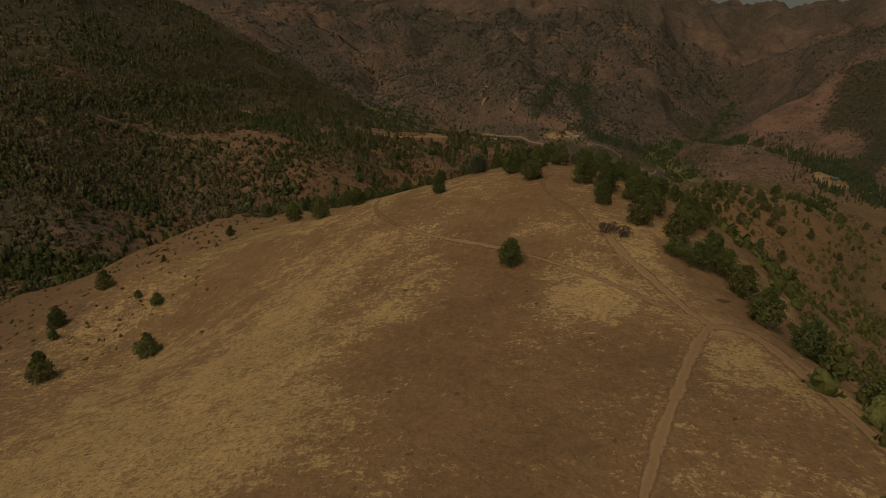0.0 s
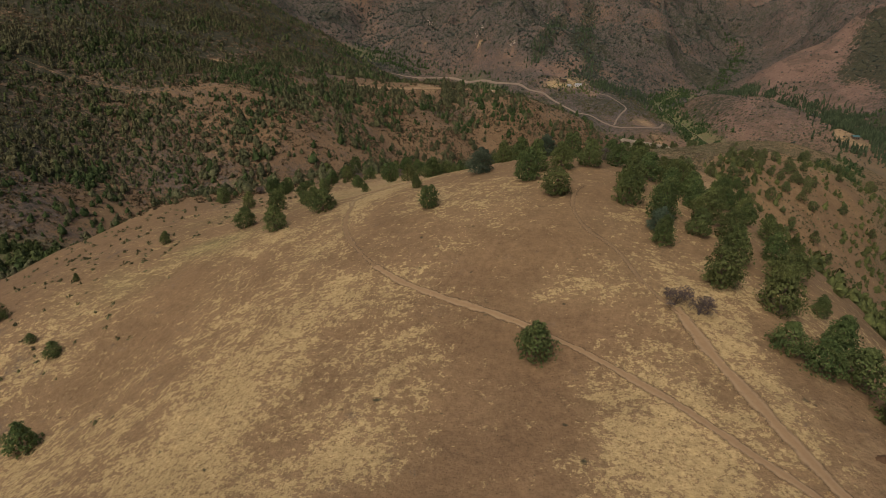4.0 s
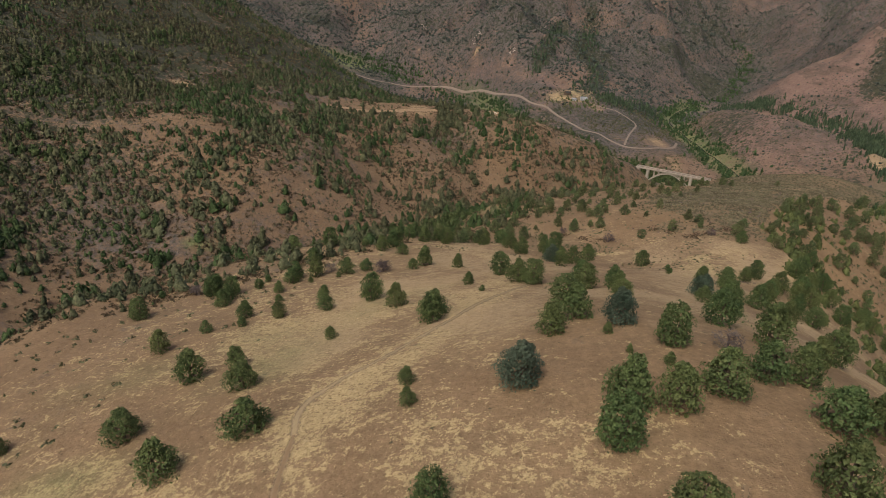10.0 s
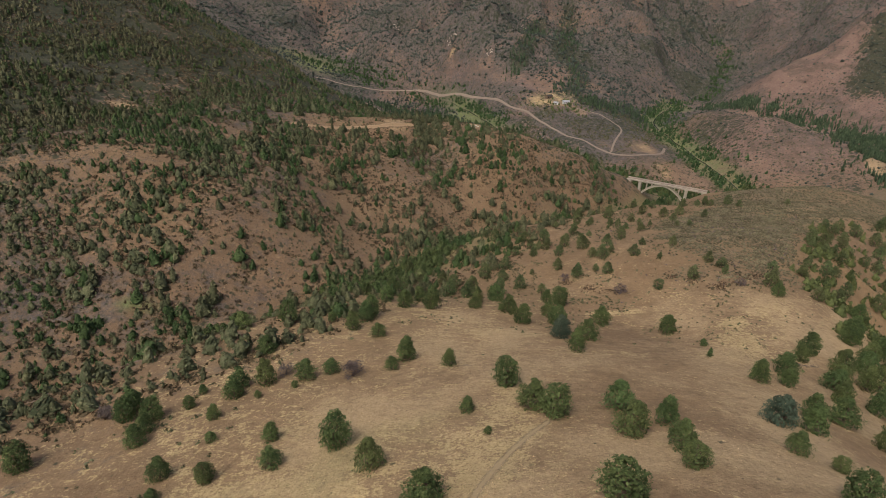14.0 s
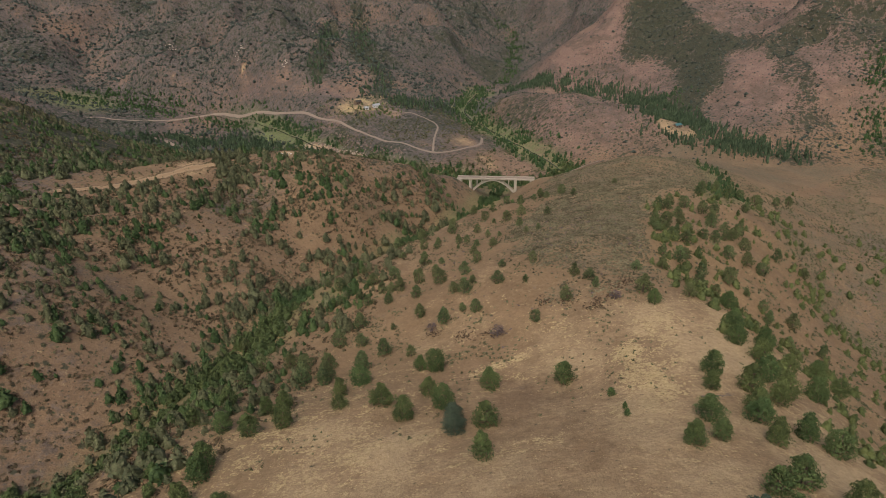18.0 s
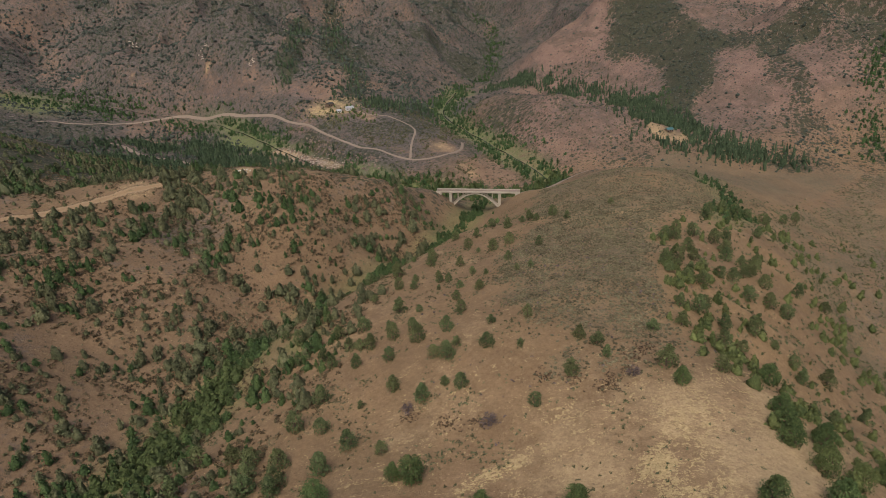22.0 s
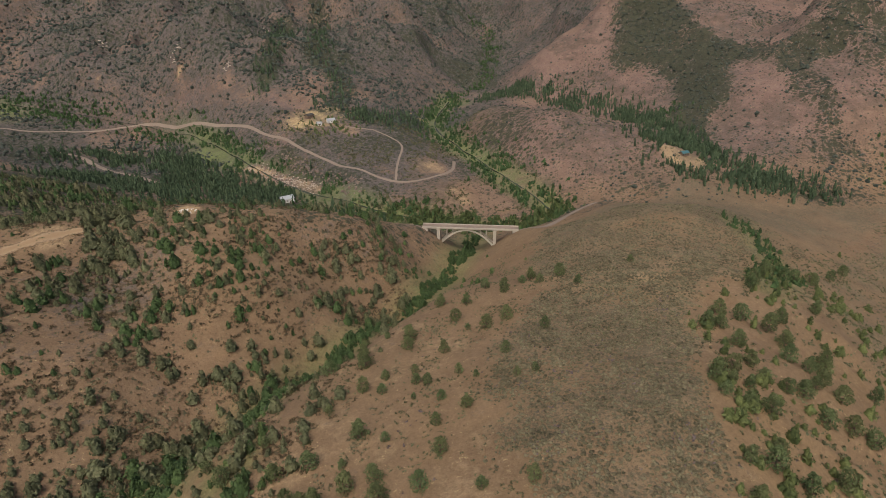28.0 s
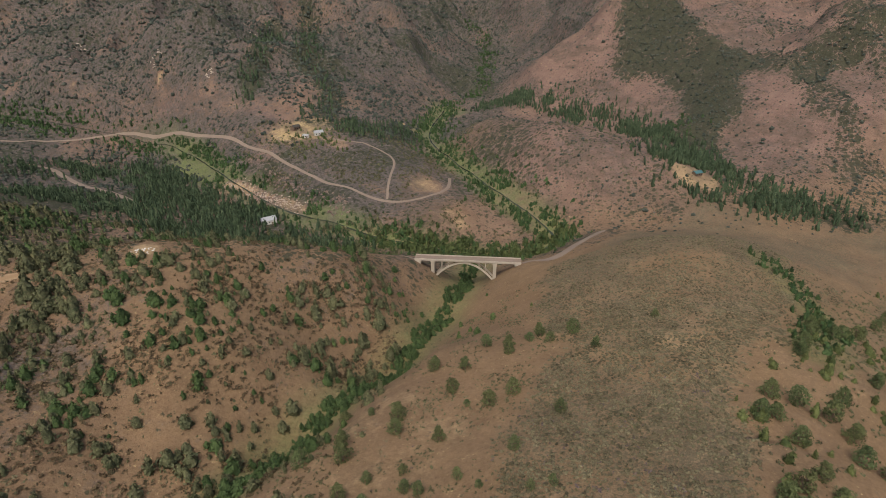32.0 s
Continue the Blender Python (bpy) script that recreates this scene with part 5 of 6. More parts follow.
x, y = scatter(rng, 74000, (-660, 60, 60, 1000), lambda x, y: west_woods(x, y) * (1 - 0.12 * step(x, -330, -250)) * (1 - 0.45 * step(-x, 430, 480)) * (0.4 + 0.6 * step(y, 150, 260)))
w = rng.gamma(5.0, 0.85, len(x)).clip(1.6, 8.0) * (0.88 + 0.35 * fbm(x, y, 50, 2, 82)) * np.where(x < -270, 0.8, 1.02) * np.where((x > -190) & (y > 520) & (y < 760), 1.15, 1)
near = (y < 800) & (y > 400) & (x > -230)
middle = (y < 860) & (x > -330) & ~near
for name, ok, kinds, seed in (("hillside_woods", near, FINE, 1), ("slope_woods", middle, TREEY, 31), ("upper_woods", ~near & ~middle & (x > -460) & (y < 800), LIGHT, 21), ("mountain_woods", ~near & ~middle & ((x <= -460) | (y >= 800)), SPARSE, 41)):
    a, b, c = share(ok, x, y, w)
    tint = rng.uniform(0, 1, len(a)) < 0.66 + 0.7 * fbm(a, b, 45, 2, 83)
    for mat, pick, more in ((SCRUB_LEAF, tint, ""), (CREEK_LEAF, ~tint, "green_")):
        d, e, g = share(pick, a, b, c)
        strew(more + name, mat, d, e, g, g * rng.uniform(0.8, 1.3, len(d)), kinds, seed, "olive and green junipers and oaks covering the red slope", "woods")
x, y = scatter(rng, 48000, (-560, 120, 60, 860), lambda x, y: (0.35 * west_woods(x, y) + 0.25 * step(-x, 60, 120) * np.clip(0.5 + fbm(x, y, 20, 3, 84), 0, 1)) * (1 - open_top(x, y)))
strew("hillside_brush", SCRUB_LEAF, x, y, rng.uniform(0.9, 2.5, len(x)), rng.uniform(0.6, 1.8, len(x)), TINY, 2, "low grey-green brush between the hillside trees", "brush")
x, y = scatter(rng, 80000, (-520, 180, 40, 820), lambda x, y: np.clip(1.8 * west_woods(x, y) ** 0.5, 0, 1) * (1 - 0.2 * step(segment_distance(x, y, CREEK), 60, 150)) * np.clip(0.55 + 1.5 * fbm(x, y, 18, 3, 87), 0, 1))
strew("brown_brush", BROWN_BRUSH, x, y, rng.uniform(1.2, 3.8, len(x)), rng.uniform(0.7, 2.1, len(x)), TINY, 29, "rust-brown undergrowth on the slope above the creek", "brush")


def along(line, count, spread, rng):
    p = smooth_line(line, 2.0)
    i = rng.integers(0, len(p), count)
    return p[i, 0] + rng.normal(0, spread, count), p[i, 1] + rng.normal(0, spread, count)


x, y = along(CREEK, 640, 8, rng)
x2, y2 = along(CREEK[5:], 520, 4.5, rng)
x3, y3 = along(CREEK[1:6], 300, 6, rng)
x, y = np.r_[x, x2, x3], np.r_[y, y2, y3]
ok = ((y < 540) | (segment_distance(x, y, CREEK) < 7)) & (segment_distance(x, y, CREEK) < 24)
x, y = x[ok], y[ok]
w = rng.gamma(7.0, 0.75, len(x)).clip(2.4, 9.0) * np.where(y > 560, 0.75, 1)
for name, mat, ok in (("creek_trees", CREEK_LEAF, y < 560), ("lower_creek_trees", RIPARIAN, y >= 560)):
    a, b, c = share(ok, x, y, w)
    strew(name, mat, a, b, c, c * rng.uniform(0.7, 1.1, len(a)), FINE, 3, "lush green trees crowding the creek bed", "trees")
x, y = along(RIVER[7:14], 420, 9, rng)
ok = (segment_distance(x, y, RIVER) > 4) & (near_tracks(x, y) > 5)
x, y = x[ok], y[ok]
w = rng.gamma(8.0, 0.75, len(x)).clip(3.0, 10.0)
strew("riverside_trees", CREEK_LEAF, x, y, w, w * rng.uniform(0.7, 1.2, len(x)), LIGHT, 28, "full dark green trees lining the river below the bridge", "trees")
x, y = along(RIVER, 5000, 14, rng)
x2, y2 = along(FAR_GULLY, 900, 9, rng)
x3, y3 = along(SHELF_GULLY, 170, 7, rng)
x4, y4 = along(FAR_WASH, 420, 11, rng)
x5, y5 = rng.normal(472, 13, 60), rng.normal(1104, 14, 60)
x, y = np.concatenate([x, x2, x3, x4, x5]), np.concatenate([y, y2, y3, y4, y5])
off = (segment_distance(x, y, RIVER) > 3) & (segment_distance(x, y, GRAVEL_BAR) > 9) & (rng.uniform(0, 1, len(x)) < 0.75 + 1.2 * fbm(x, y, 34, 3, 86)) & (near_tracks(x, y) > 5) & (blob(x, y, -160, 1245, 15, 70, 28) < 0.5)
x, y = x[off], y[off]
w = rng.uniform(1.6, 6.5, len(x))
strew("river_trees", RIPARIAN, x, y, w, w * rng.uniform(0.6, 1.3, len(x)), SPARSE, 4, "bright green willows and reeds along the river", "trees")


def east_woods(x, y):
    rim = step(x - 38 - 0.10 * y, 0, 14) * (1 - step(y, 640, 760))
    clump = fbm(x, y, 24, 3, 90)
    band = 1 - step(np.abs(x - 52 - 0.16 * np.maximum(y - 120, 0)), 10, 40)
    wash = 1 - step(segment_distance(x, y, [(215, 400), (226, 450), (240, 505), (232, 530), (262, 575), (310, 600)]), 5, 20)
    return rim * np.clip(0.20 + 0.25 * (1 - step(y, 260, 340)) + 1.0 * clump + (0.55 + 0.4 * (1 - step(y, 160, 240))) * band + 0.8 * wash, 0.03, 1) * (1 - step(scrub_hill(x, y), 0.1, 0.4)) * (1 - 0.8 * step(y, 600, 680))


x, y = scatter(rng, 7000, (40, -60, 420, 760), east_woods)
w = rng.uniform(1.8, 5.6, len(x))
strew("east_flank_woods", JUNIPER, x, y, w, w * rng.uniform(0.85, 1.25, len(x)), TREEY, 5, "green junipers and oaks on the steep flank", "woods")
x, y = scatter(rng, 22000, (60, 60, 420, 760), lambda x, y: 0.75 * (1 - scrub_hill(x, y)) * step(x - 50 - 0.12 * y, 0, 30) * np.clip(0.5 + fbm(x, y, 15, 3, 92), 0, 1))
strew("east_flank_brush", SCRUB_LEAF, x, y, rng.uniform(0.8, 2.6, len(x)), rng.uniform(0.6, 2.0, len(x)), TINY, 6, "low brush on the pale eroded flank", "brush")


def spur_woods(x, y):
    d = segment_distance(x, y, CREEK)
    wide = step(y, 340, 430)
    belt = (1 - step((d + 20 * fbm(x, y, 50, 3, 94) - 18 - 6 * wide) / (16 + 18 * wide), 0, 1)) * step(d, 6, 14)
    side = step((x + 10) + (620 - y) * 0.45 + 20, -30, 10)
    return belt * side * (1 - 0.85 * step(y, 520, 610)) * (1 - open_top(x, y) * 0.55) * np.clip(0.0 + 1.2 * fbm(x, y, 20, 3, 95), 0.03, 1)


x, y = scatter(rng, 42000, (-420, 120, 110, 830), spur_woods)
w = rng.uniform(2.2, 5.2, len(x))
strew("spur_foot_woods", JUNIPER, x, y, w, w * rng.uniform(0.9, 1.35, len(x)), FINE, 7, "belt of junipers along the foot of the spur", "woods")
x, y = scatter(rng, 88000, (20, 440, 330, 790), lambda x, y: np.clip(scrub_hill(x, y), 0, 1) * (1 - 0.6 * step(y, 640, 740)) * np.clip(0.62 + 0.8 * fbm(x, y, 10, 3, 97), 0.1, 1))
strew("sagebrush", SAGE, x, y, rng.uniform(0.7, 1.9, len(x)), rng.uniform(0.6, 1.3, len(x)), MOUND, 8, "grey-olive sagebrush covering the lower spur", "sagebrush")
x, y = scatter(rng, 36000, (-120, 380, 150, 760), lambda x, y: 0.6 * (1 - 0.5 * open_top(x, y)) * np.clip(0.10 + 1.6 * fbm(x, y, 14, 3, 98), 0, 1))
strew("spur_bushes", SCRUB_LEAF, x, y, rng.uniform(0.5, 1.7, len(x)), rng.uniform(0.5, 1.3, len(x)), TINY, 9, "scattered dark bushes on the lower spur", "bushes")


def north_scrub(x, y):
    side = step(y, 1150, 1230) * (1 - step(x - 0.25 * (y - 1300), 130, 260))
    bare = 1 - 0.8 * (1 - step(segment_distance(x, y, RED_SCARP), 14, 40))
    return np.clip(0.50 + 0.6 * fbm(x, y, 60, 4, 101) + 0.5 * strips(x, y), 0.12, 1) * side * bare * step(near_tracks(x, y), 6, 12) * step(segment_distance(x, y, RIVER), 10, 20) * (1 - blob(x, y, -12, 1215, 44, 36))


x, y = scatter(rng, 76000, (-1100, 1100, 600, 2200), north_scrub)
w = rng.gamma(6.0, 0.55, len(x)).clip(1.4, 7.5) * (0.65 + y / 2800)
strew("mountain_scrub", HAZED_SCRUB, x, y, w, w * rng.uniform(0.6, 1.1, len(x)), DOT, 10, "dark scrub dotted over the red mountain", "scrub")


def east_scrub(x, y):
    far = step(x - 0.1 * (y - 900), 150, 260) * step(y, 800, 900)
    return far * np.clip(0.13 + 0.35 * fbm(x, y, 70, 4, 105) + 0.9 * dark_slope(x, y) + 0.3 * step(y, 1430, 1600), 0.05, 1) * step(segment_distance(x, y, RIVER), 12, 24)


x, y = scatter(rng, 84000, (180, 800, 1400, 2200), east_scrub)
w = rng.gamma(4.0, 0.6, len(x)).clip(1.0, 6.0) * (0.65 + y / 3000)
strew("east_mountain_scrub", HAZED_SCRUB, x, y, w, w * rng.uniform(0.6, 1.0, len(x)), DOT, 12, "scattered dark shrubs on the bare red mountain", "scrub")
x, y = along([(300, 1420), (353, 1405), (402, 1317), (432, 1195), (440, 1090), (425, 1000), (420, 930), (450, 890), (500, 860)], 3300, 16, rng)
x2, y2 = along([(380, 1000), (375, 900), (440, 870)], 700, 18, rng)
x3, y3 = along([(-390, 1300), (-300, 1320), (-240, 1300), (-200, 1220), (-150, 1120), (-100, 1065), (-60, 1020)], 2500, 20, rng)
x4, y4 = along([(-330, 1130), (-250, 1130), (-200, 1090), (-140, 1010), (-60, 960), (10, 940)], 2300, 26, rng)
xs, ys = zip(*(along(line, 330, 13, rng) for line in GREEN_STRIPS))
x, y = np.concatenate([x, x2, x3, x4, *xs]), np.concatenate([y, y2, y3, y4, *ys])
ok = (near_tracks(x, y) > 6) & (segment_distance(x, y, RIVER) > 8) & (segment_distance(x, y, GRAVEL_BAR) > 10) & (blob(x, y, 380, 936, 22, 30) < 0.5) & (blob(x, y, -160, 1245, 14, 70, 28) < 0.5)
ok &= rng.uniform(0, 1, len(x)) < 0.62 + 1.0 * fbm(x, y, 26, 3, 107)
x, y = x[ok], y[ok]
w = rng.uniform(3.0, 5.6, len(x))
strew("valley_pines", PINE, x, y, w, w * rng.uniform(1.2, 2.5, len(x)), CONIFER, 13, "tall green pines standing on the valley floor", "pines")
x, y = scatter(rng, 7000, (-90, 930, 230, 1260), lambda x, y: step(segment_distance(x, y, RIVER), 10, 20) * step(near_tracks(x, y), 6, 10) * np.clip(0.3 + fbm(x, y, 40, 3, 109), 0, 1))
strew("bench_scrub", SCRUB_LEAF, x, y, rng.uniform(1.5, 4.5, len(x)), rng.uniform(1.2, 4.0, len(x)), TINY, 14, "scrub on the river bench around the roads", "scrub")
x, y = scatter(rng, 5200, (170, 880, 440, 1270), lambda x, y: np.clip(0.35 + fbm(x, y, 30, 3, 111), 0, 1) * step(segment_distance(x, y, RIVER), 12, 22))
strew("red_hill_scrub", SCRUB_LEAF, x, y, rng.uniform(1.0, 2.8, len(x)), rng.uniform(0.8, 2.2, len(x)), TINY, 15, "small dark shrubs on the bare red hill", "scrub")
x, y = scatter(rng, 90000, (-170, 20, 75, 440), lambda x, y: open_top(x, y) * np.clip(1.5 * covers(x, y)["grass"] - 0.26 - 0.12 * step(y, 300, 360) + 0.7 * fbm(x, y, 5, 3, 113), 0, 1))
x2, y2 = along(LOWER_TRACK, 900, 0.28, rng)
x3, y3 = along(UPPER_TRACK, 260, 0.3, rng)
x, y = np.r_[x, x2 - 2.0, x3 - 1.8], np.r_[y, y2 + 0.4, y3 - 0.6]
w = rng.uniform(0.22, 0.75, len(x))
strew("grass_tufts", STRAW, x, y, w, w * rng.uniform(0.3, 0.6, len(x)), SPECK, 16, "straw-coloured tufts of dry grass", "grass")
x, y = scatter(rng, 30000, (-150, 20, 75, 470), lambda x, y: 0.8 * open_top(x, y) * np.clip(0.2 + fbm(x, y, 30, 3, 114), 0, 1))
strew("low_weeds", SCRUB_LEAF, x, y, rng.uniform(0.12, 0.38, len(x)), rng.uniform(0.1, 0.3, len(x)), SPECK, 17, "small dark weeds dotted on the bare soil", "weeds")
x, y = rng.normal(8, 22, 70), rng.normal(1182, 16, 70)
w = rng.uniform(2, 5, 70)
strew("ranch_trees", JUNIPER, x, y, w, w * 1.1, LIGHT, 19, "green shade trees dotted round the ranch house", "trees")
x, y = scatter(rng, 2600, (-10, 430, 150, 620), lambda x, y: np.clip(0.12 + 0.9 * fbm(x, y, 16, 3, 117), 0, 1) * np.maximum(scrub_hill(x, y), 0.35 * step(y, 430, 460)))
strew("dead_brush", DEAD_TWIG, x, y, rng.uniform(0.6, 2.0, len(x)), rng.uniform(0.4, 1.4, len(x)), TINY, 24, "grey-purple dead brush among the sagebrush", "brush")
x, y = scatter(rng, 46000, (180, 200, 640, 880), lambda x, y: 0.8 * np.where(y > 600, step(x - east_edge(y), -20, 30), step(x - 0.12 * y, 140, 210)) * (1 - step(y - shelf_end(x), -12, 12)) * np.clip(0.4 + fbm(x, y, 24, 3, 119), 0, 1))
strew("shelf_brush", SCRUB_LEAF, x, y, rng.uniform(1.0, 3.2, len(x)), rng.uniform(0.6, 1.6, len(x)), TINY, 25, "dark low brush over the far shelf of the spur", "brush")
x, y = scatter(rng, 16000, (-60, 430, 150, 760), lambda x, y: (1 - scrub_hill(x, y)) * (1 - step(np.abs(x - 0.33 * (y - 440) - 12), 26, 60)) * np.clip(-0.05 + 1.9 * fbm(x, y, 13, 3, 121), 0, 1))
strew("margin_brush", SCRUB_LEAF, x, y, rng.uniform(0.8, 2.0, len(x)), rng.uniform(0.5, 1.2, len(x)), TINY, 26, "clumps of dark low brush on tan soil", "brush")
x, y = scatter(rng, 15000, (-130, 440, 60, 640), lambda x, y: 0.8 * (1 - scrub_hill(x, y)) * step(segment_distance(x, y, CREEK), 22, 34) * (1 - step(segment_distance(x, y, CREEK), 70, 110)) * np.clip(-0.12 + 1.8 * fbm(x, y, 12, 3, 125), 0, 1))
strew("side_brush", SAGE, x, y, rng.uniform(0.7, 2.1, len(x)), rng.uniform(0.5, 1.3, len(x)), TINY, 32, "grey-olive low brush on the bank above the creek", "brush")

# ---- the arch bridge ----
def boxes(name, mat, parts, bevel=0.0):
    """One mesh of boxes: (centre, size, turn about z in degrees)."""
    bm = bmesh.new()
    for c, s, a in parts:
        bmesh.ops.create_cube(bm, size=1.0, matrix=pose(*c, 0, 0, a) @ Matrix.Diagonal((*s, 1)))
    if bevel:
        bmesh.ops.bevel(bm, geom=bm.edges[:], offset=bevel, segments=1, affect="EDGES")
    me = bpy.data.meshes.new(name)
    bm.to_mesh(me)
    bm.free()
    me.materials.append(mat)
    return me


def arch_mesh(name, mat, span, rise, deep, wide, top):
    """An arch rib from x = -span / 2 to span / 2 whose crown's upper face is at z = top."""
    n, verts, faces = 24, [], []
    for k in range(n + 1):
        u = -1 + 2 * k / n
        x, z = u * span / 2, top - rise * u * u
        slope = math.atan2(-2 * rise * u, span / 2)
        d = deep * (1 + 0.35 * abs(u))
        ox, oz = math.sin(slope) * d, -math.cos(slope) * d
        for y in (-wide / 2, wide / 2):
            verts += [(x, y, z), (x + ox, y, z + oz)]
    for k in range(n):
        a, b = 4 * k, 4 * k + 4
        faces += [(a, a + 2, b + 2, b), (a + 1, b + 1, b + 3, a + 3), (a, b, b + 1, a + 1), (a + 2, a + 3, b + 3, b + 2)]
    faces += [(0, 1, 3, 2), (4 * n, 4 * n + 2, 4 * n + 3, 4 * n + 1)]
    return mesh_of(name, verts, faces, mat)


bridge = tagged(new("arch_bridge"), "weathered concrete arch road bridge across the creek", "bridge")
bridge.matrix_basis = pose(104.0, 832.5, -19.9, 0, 1.7, -18.5)
part("deck", boxes("deck", CONCRETE, [((3, 0, -0.4), (83, 9.0, 0.8), 0)], 0.08), bridge)
part("roadway", boxes("roadway", GRAVEL_ROAD, [((3, 0, 0.03), (83, 7.6, 0.06), 0)]), bridge, "worn pale road surface")
for side in (-4.2, 4.2):
    part("parapet", boxes("parapet", CONCRETE, [((3, side, 0.42), (83, 0.3, 0.8), 0)], 0.04), bridge)
    part("deck_beam", boxes("deck_beam", CONCRETE, [((3, side * 0.75, -1.15), (80, 0.7, 0.7), 0)]), bridge)
    part("arch_rib", arch_mesh("arch_rib", CONCRETE, 46, 13.0, 1.05, 1.2, -1.5), bridge).location = (0, side * 0.75, 0)
for px in (-24.2, 24.2):
    part("pier", boxes("pier", CONCRETE, [((px, 0, -12.5), (2.8, 8.0, 23), 0), ((px, 0, -1.6), (3.4, 8.8, 1.2), 0)], 0.1), bridge)
for px in (-36, 42):
    part("abutment", boxes("abutment", CONCRETE, [((px, 0, -4.0), (5, 9.4, 6.6), 0)], 0.1), bridge)
for px in (-17, -12, 12, 17):
    for side in (-3.15, 3.15):
        hgt = 13.0 * (px / 23) ** 2
        part("spandrel_column", boxes("spandrel_column", CONCRETE, [((px, side, -1.8 - hgt / 2), (0.8, 0.8, hgt + 0.6), 0)]), bridge)


# ---- buildings in the valley ----
def house(name, x, y, turn, long, wide, tall, wall, roof, label, category="house", pitch=0.35, windows=3):
    ob = tagged(new(name), label, category)
    z = float(ground_z(x, y)) - 0.4
    ob.matrix_basis = pose(x, y, z, 0, 0, turn)
    part("wall", boxes("wall", wall, [((0, 0, tall / 2), (long, wide, tall), 0)], 0.03), ob)
    r, over = wide / 2 * pitch * 2, 0.5
    l2, w2 = long / 2 + over, wide / 2 + over
    verts = [(-l2, -w2, tall - 0.1), (l2, -w2, tall - 0.1), (l2, 0, tall + r), (-l2, 0, tall + r), (-l2, w2, tall - 0.1), (l2, w2, tall - 0.1)]
    verts += [(a, b, c + 0.18) for a, b, c in verts]
    faces = [(0, 3, 2, 1), (3, 4, 5, 2), (6, 7, 8, 9), (9, 8, 11, 10), (0, 1, 7, 6), (4, 10, 11, 5), (0, 6, 9, 3), (3, 9, 10, 4), (1, 2, 8, 7), (2, 5, 11, 8)]
    part("roof", mesh_of("roof", verts, faces, roof), ob)
    gable = [(-long / 2, -wide / 2, tall - .05), (-long / 2, wide / 2, tall - .05), (-long / 2, 0, tall + r - .1), (long / 2, -wide / 2, tall - .05), (long / 2, wide / 2, tall - .05), (long / 2, 0, tall + r - .1)]
    for end in (gable[:3], gable[3:]):
        part("gable", mesh_of("gable", end, [(0, 1, 2)], wall), ob)
    for k in range(windows):
        wx = long * (-0.34 + 0.68 * k / max(windows - 1, 1))
        part("window", boxes("window", GLASS_DARK, [((wx, -wide / 2 - 0.02, tall * 0.55), (1.2, 0.12, 1.2), 0)]), ob)
    part("door", boxes("door", BROWN_WALL, [((long * 0.17, -wide / 2 - 0.03, 1.05), (1.0, 0.14, 2.1), 0)]), ob)
    return ob


house("ranch_house", 8, 1193, 15, 11, 7, 3.6, WHITE_WALL, METAL_ROOF, "white single-storey ranch house in a bare clearing")
house("ranch_shed", -8, 1189, -20, 7, 5, 3.0, WHITE_WALL, METAL_ROOF, "small white shed beside the ranch house", "shed")
house("ranch_barn", -20, 1215, 40, 11, 7, 4.0, BROWN_WALL, DARK_ROOF, "brown timber barn in the ranch clearing", "barn")
house("river_barn", -55, 1026, 20, 15, 9, 4.2, WHITE_WALL, METAL_ROOF, "grey-roofed barn among trees by the river", "barn")
house("valley_house", 383, 941, 10, 9, 6, 3.4, BROWN_WALL, TEAL_ROOF, "teal-roofed house in a clearing below the mountain")


# ---- pale rocks on the gravel bar and rubble on the hill crest ----
def rock_template(seed):
    rng = np.random.default_rng(seed)
    ring = np.arange(6) * math.pi / 3
    low = np.stack([0.5 * np.cos(ring), 0.42 * np.sin(ring), np.zeros(6)], 1) * rng.uniform(0.8, 1.2, (6, 1))
    high = low * rng.uniform(0.5, 0.75, (6, 1)) + (0, 0, 0.4) + rng.normal(0, 0.05, (6, 3))
    quads = []
    for k in range(6):
        j = (k + 1) % 6
        quads += [low[k], low[j], high[j], high[k]]
    verts = np.array(quads + [high[0], high[1], high[2], high[3], high[0], high[3], high[4], high[5]])
    return verts, np.arange(len(verts)).reshape(-1, 4)


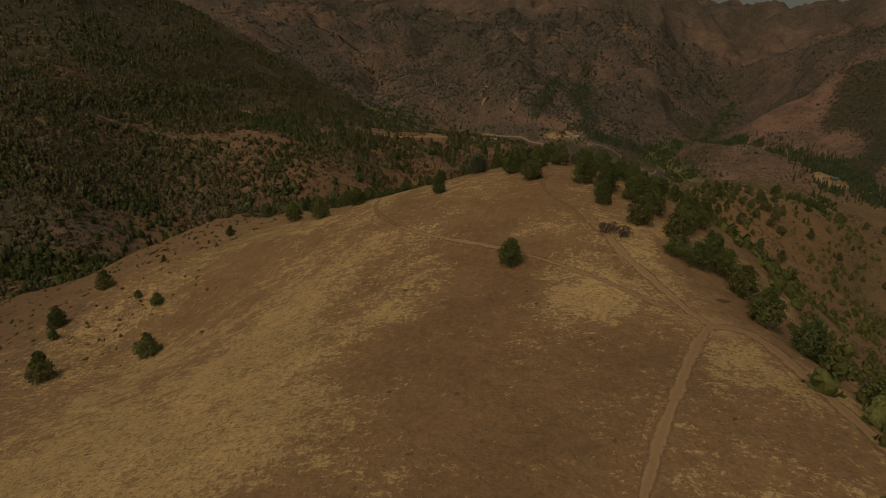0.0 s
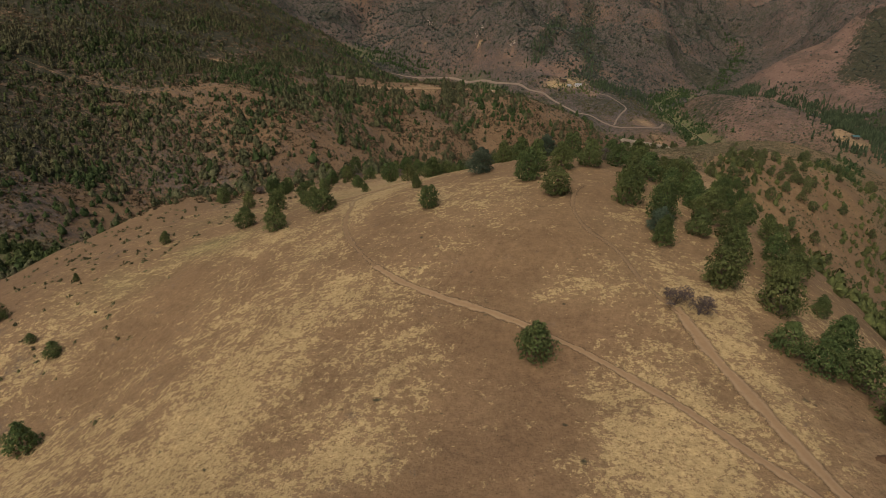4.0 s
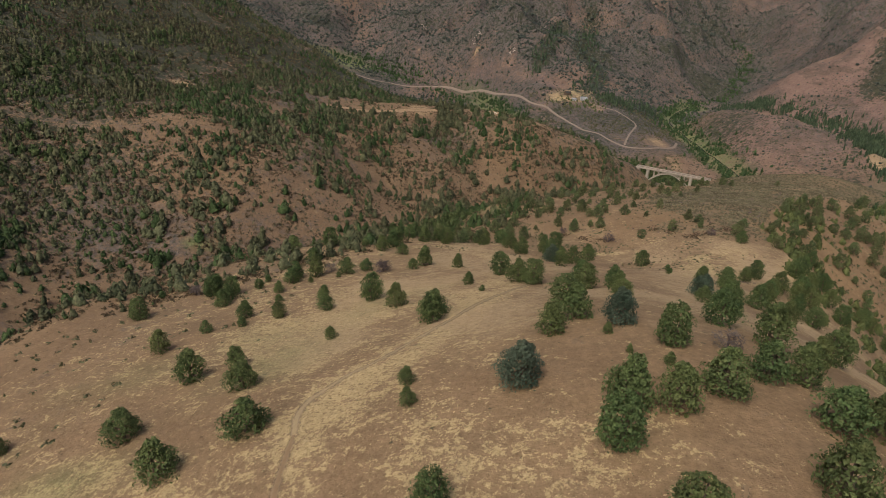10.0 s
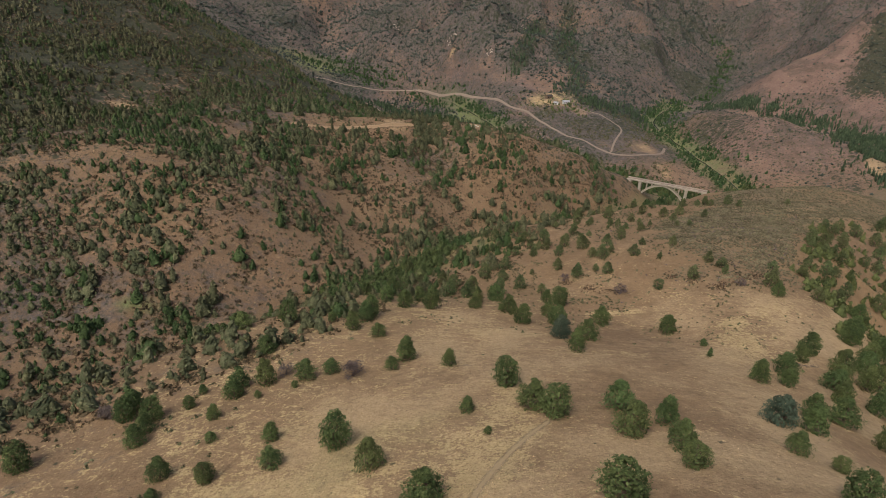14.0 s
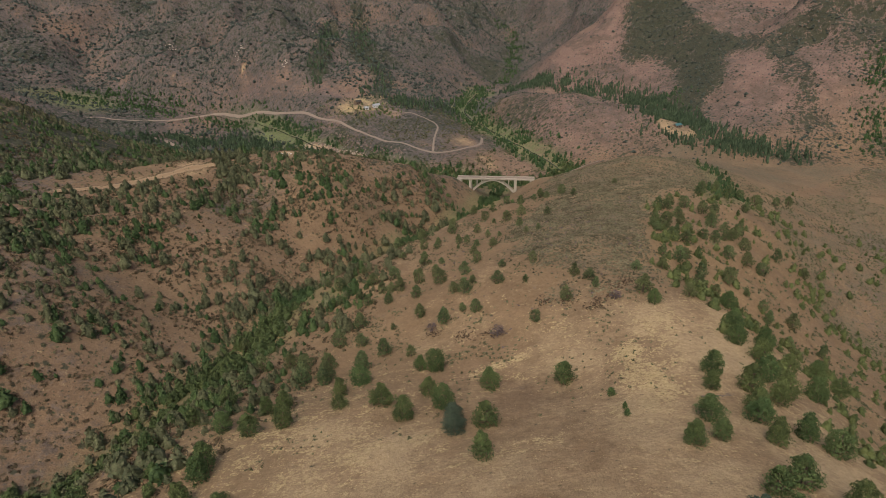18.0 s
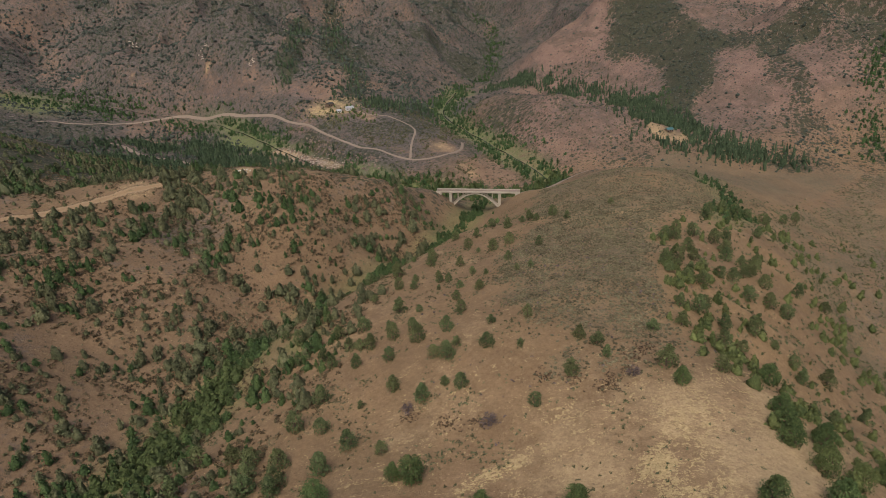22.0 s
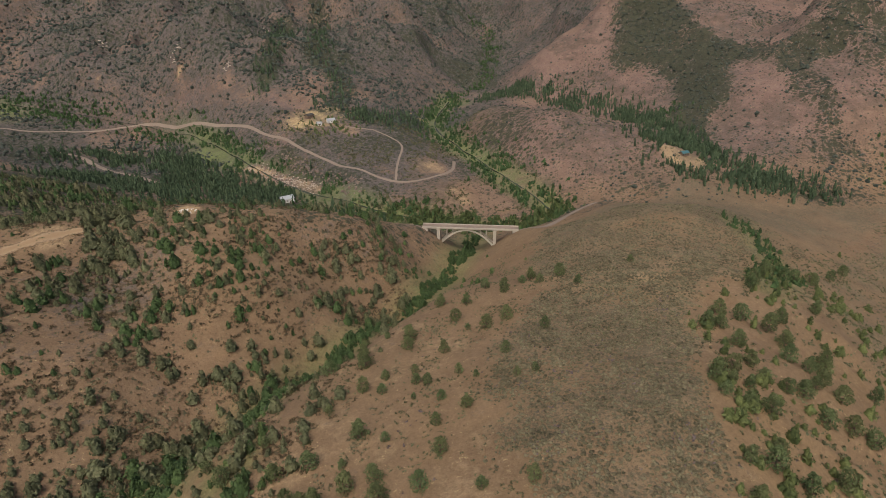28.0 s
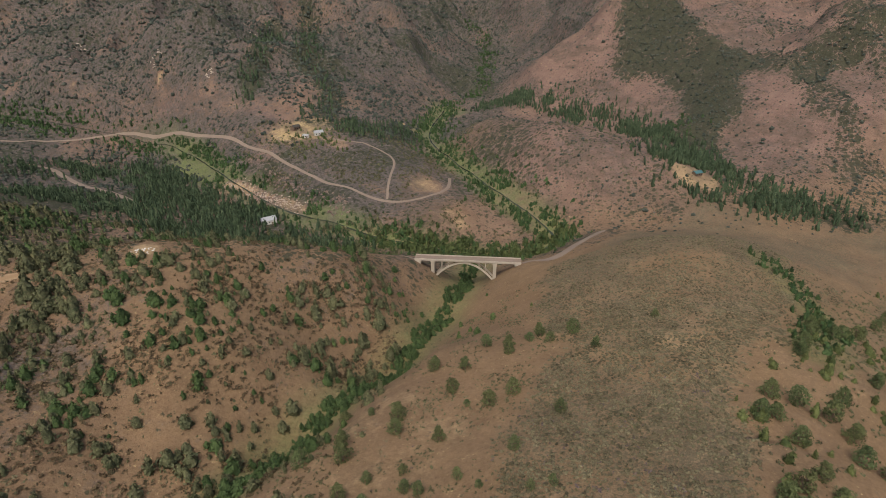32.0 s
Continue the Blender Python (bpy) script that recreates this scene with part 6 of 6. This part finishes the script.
ROCKS = [rock_template(400 + k) for k in range(5)]
x, y = along(GRAVEL_BAR, 420, 5.5, rng)
ok = segment_distance(x, y, RIVER) > 1.5
x, y = x[ok], y[ok]
strew("river_rocks", PALE_ROCK, x, y, rng.uniform(0.6, 2.8, len(x)), rng.uniform(0.6, 2.2, len(x)), ROCKS, 20, "pale boulders lying on the river's gravel bar", "boulders", smooth=False)
x, y = rng.normal(-103, 4.0, 26), rng.normal(770, 1.6, 26)
strew("white_rubble", WHITE_WALL, x, y, rng.uniform(0.5, 1.8, 26), rng.uniform(0.5, 1.4, 26), ROCKS, 22, "heap of white rubble on the bare crest", "rubble", smooth=False)
x, y = scatter(rng, 900, (-60, 1000, 40, 1180), lambda x, y: 1 - step(segment_distance(x, y, RIVER_SCARP), 6, 16))
strew("scarp_rocks", CLIFF_ROCK, x, y, rng.uniform(1.0, 4.5, len(x)), rng.uniform(1.2, 5.0, len(x)), ROCKS, 23, "broken grey rock outcrops under the road", "outcrops", smooth=False)
at = rng.integers(0, 5, 90)
x = np.array([-411, -402, -226, -80, -142])[at] + rng.normal(0, 7, 90)
y = np.array([1658, 1701, 1482, 1600, 1406])[at] + rng.normal(0, 5, 90)
strew("pale_outcrops", PALE_ROCK, x, y, rng.uniform(1.5, 5.5, 90), rng.uniform(1.5, 4.5, 90), ROCKS, 27, "pale rock outcrops on the scrubby mountain", "outcrops", smooth=False)
x, y = along([(-213, 290), (-201, 312), (-188, 333), (-178, 346), (-164, 368), (-149, 388), (-133, 415), (-117, 440), (-97, 480)], 520, 4.5, rng)
ok = fbm(x, y, 14, 3, 123) > -0.12
x, y = x[ok], y[ok]
strew("edge_stones", CLIFF_ROCK, x, y, rng.uniform(0.5, 1.7, len(x)), rng.uniform(0.3, 1.0, len(x)), ROCKS, 30, "grey stones scattered along the bank above the creek", "stones", smooth=False)
spots = np.array([(48.5, 444.7), (50, 449), (46, 447), (-6, 455), (-9, 458), (2, 452), (58, 452), (64, 458), (38, 456), (-20, 468), (30, 462), (70, 462)])
at = rng.integers(0, len(spots), 420)
x, y = spots[at, 0] + rng.normal(0, 2.2, 420), spots[at, 1] + rng.normal(0, 2.0, 420)
strew("saddle_shrubs", BROWN_BRUSH, x, y, rng.uniform(0.5, 1.3, 420), rng.uniform(0.4, 1.0, 420), TINY, 31, "small dark shrubs clustered at the sagebrush edge", "shrubs")
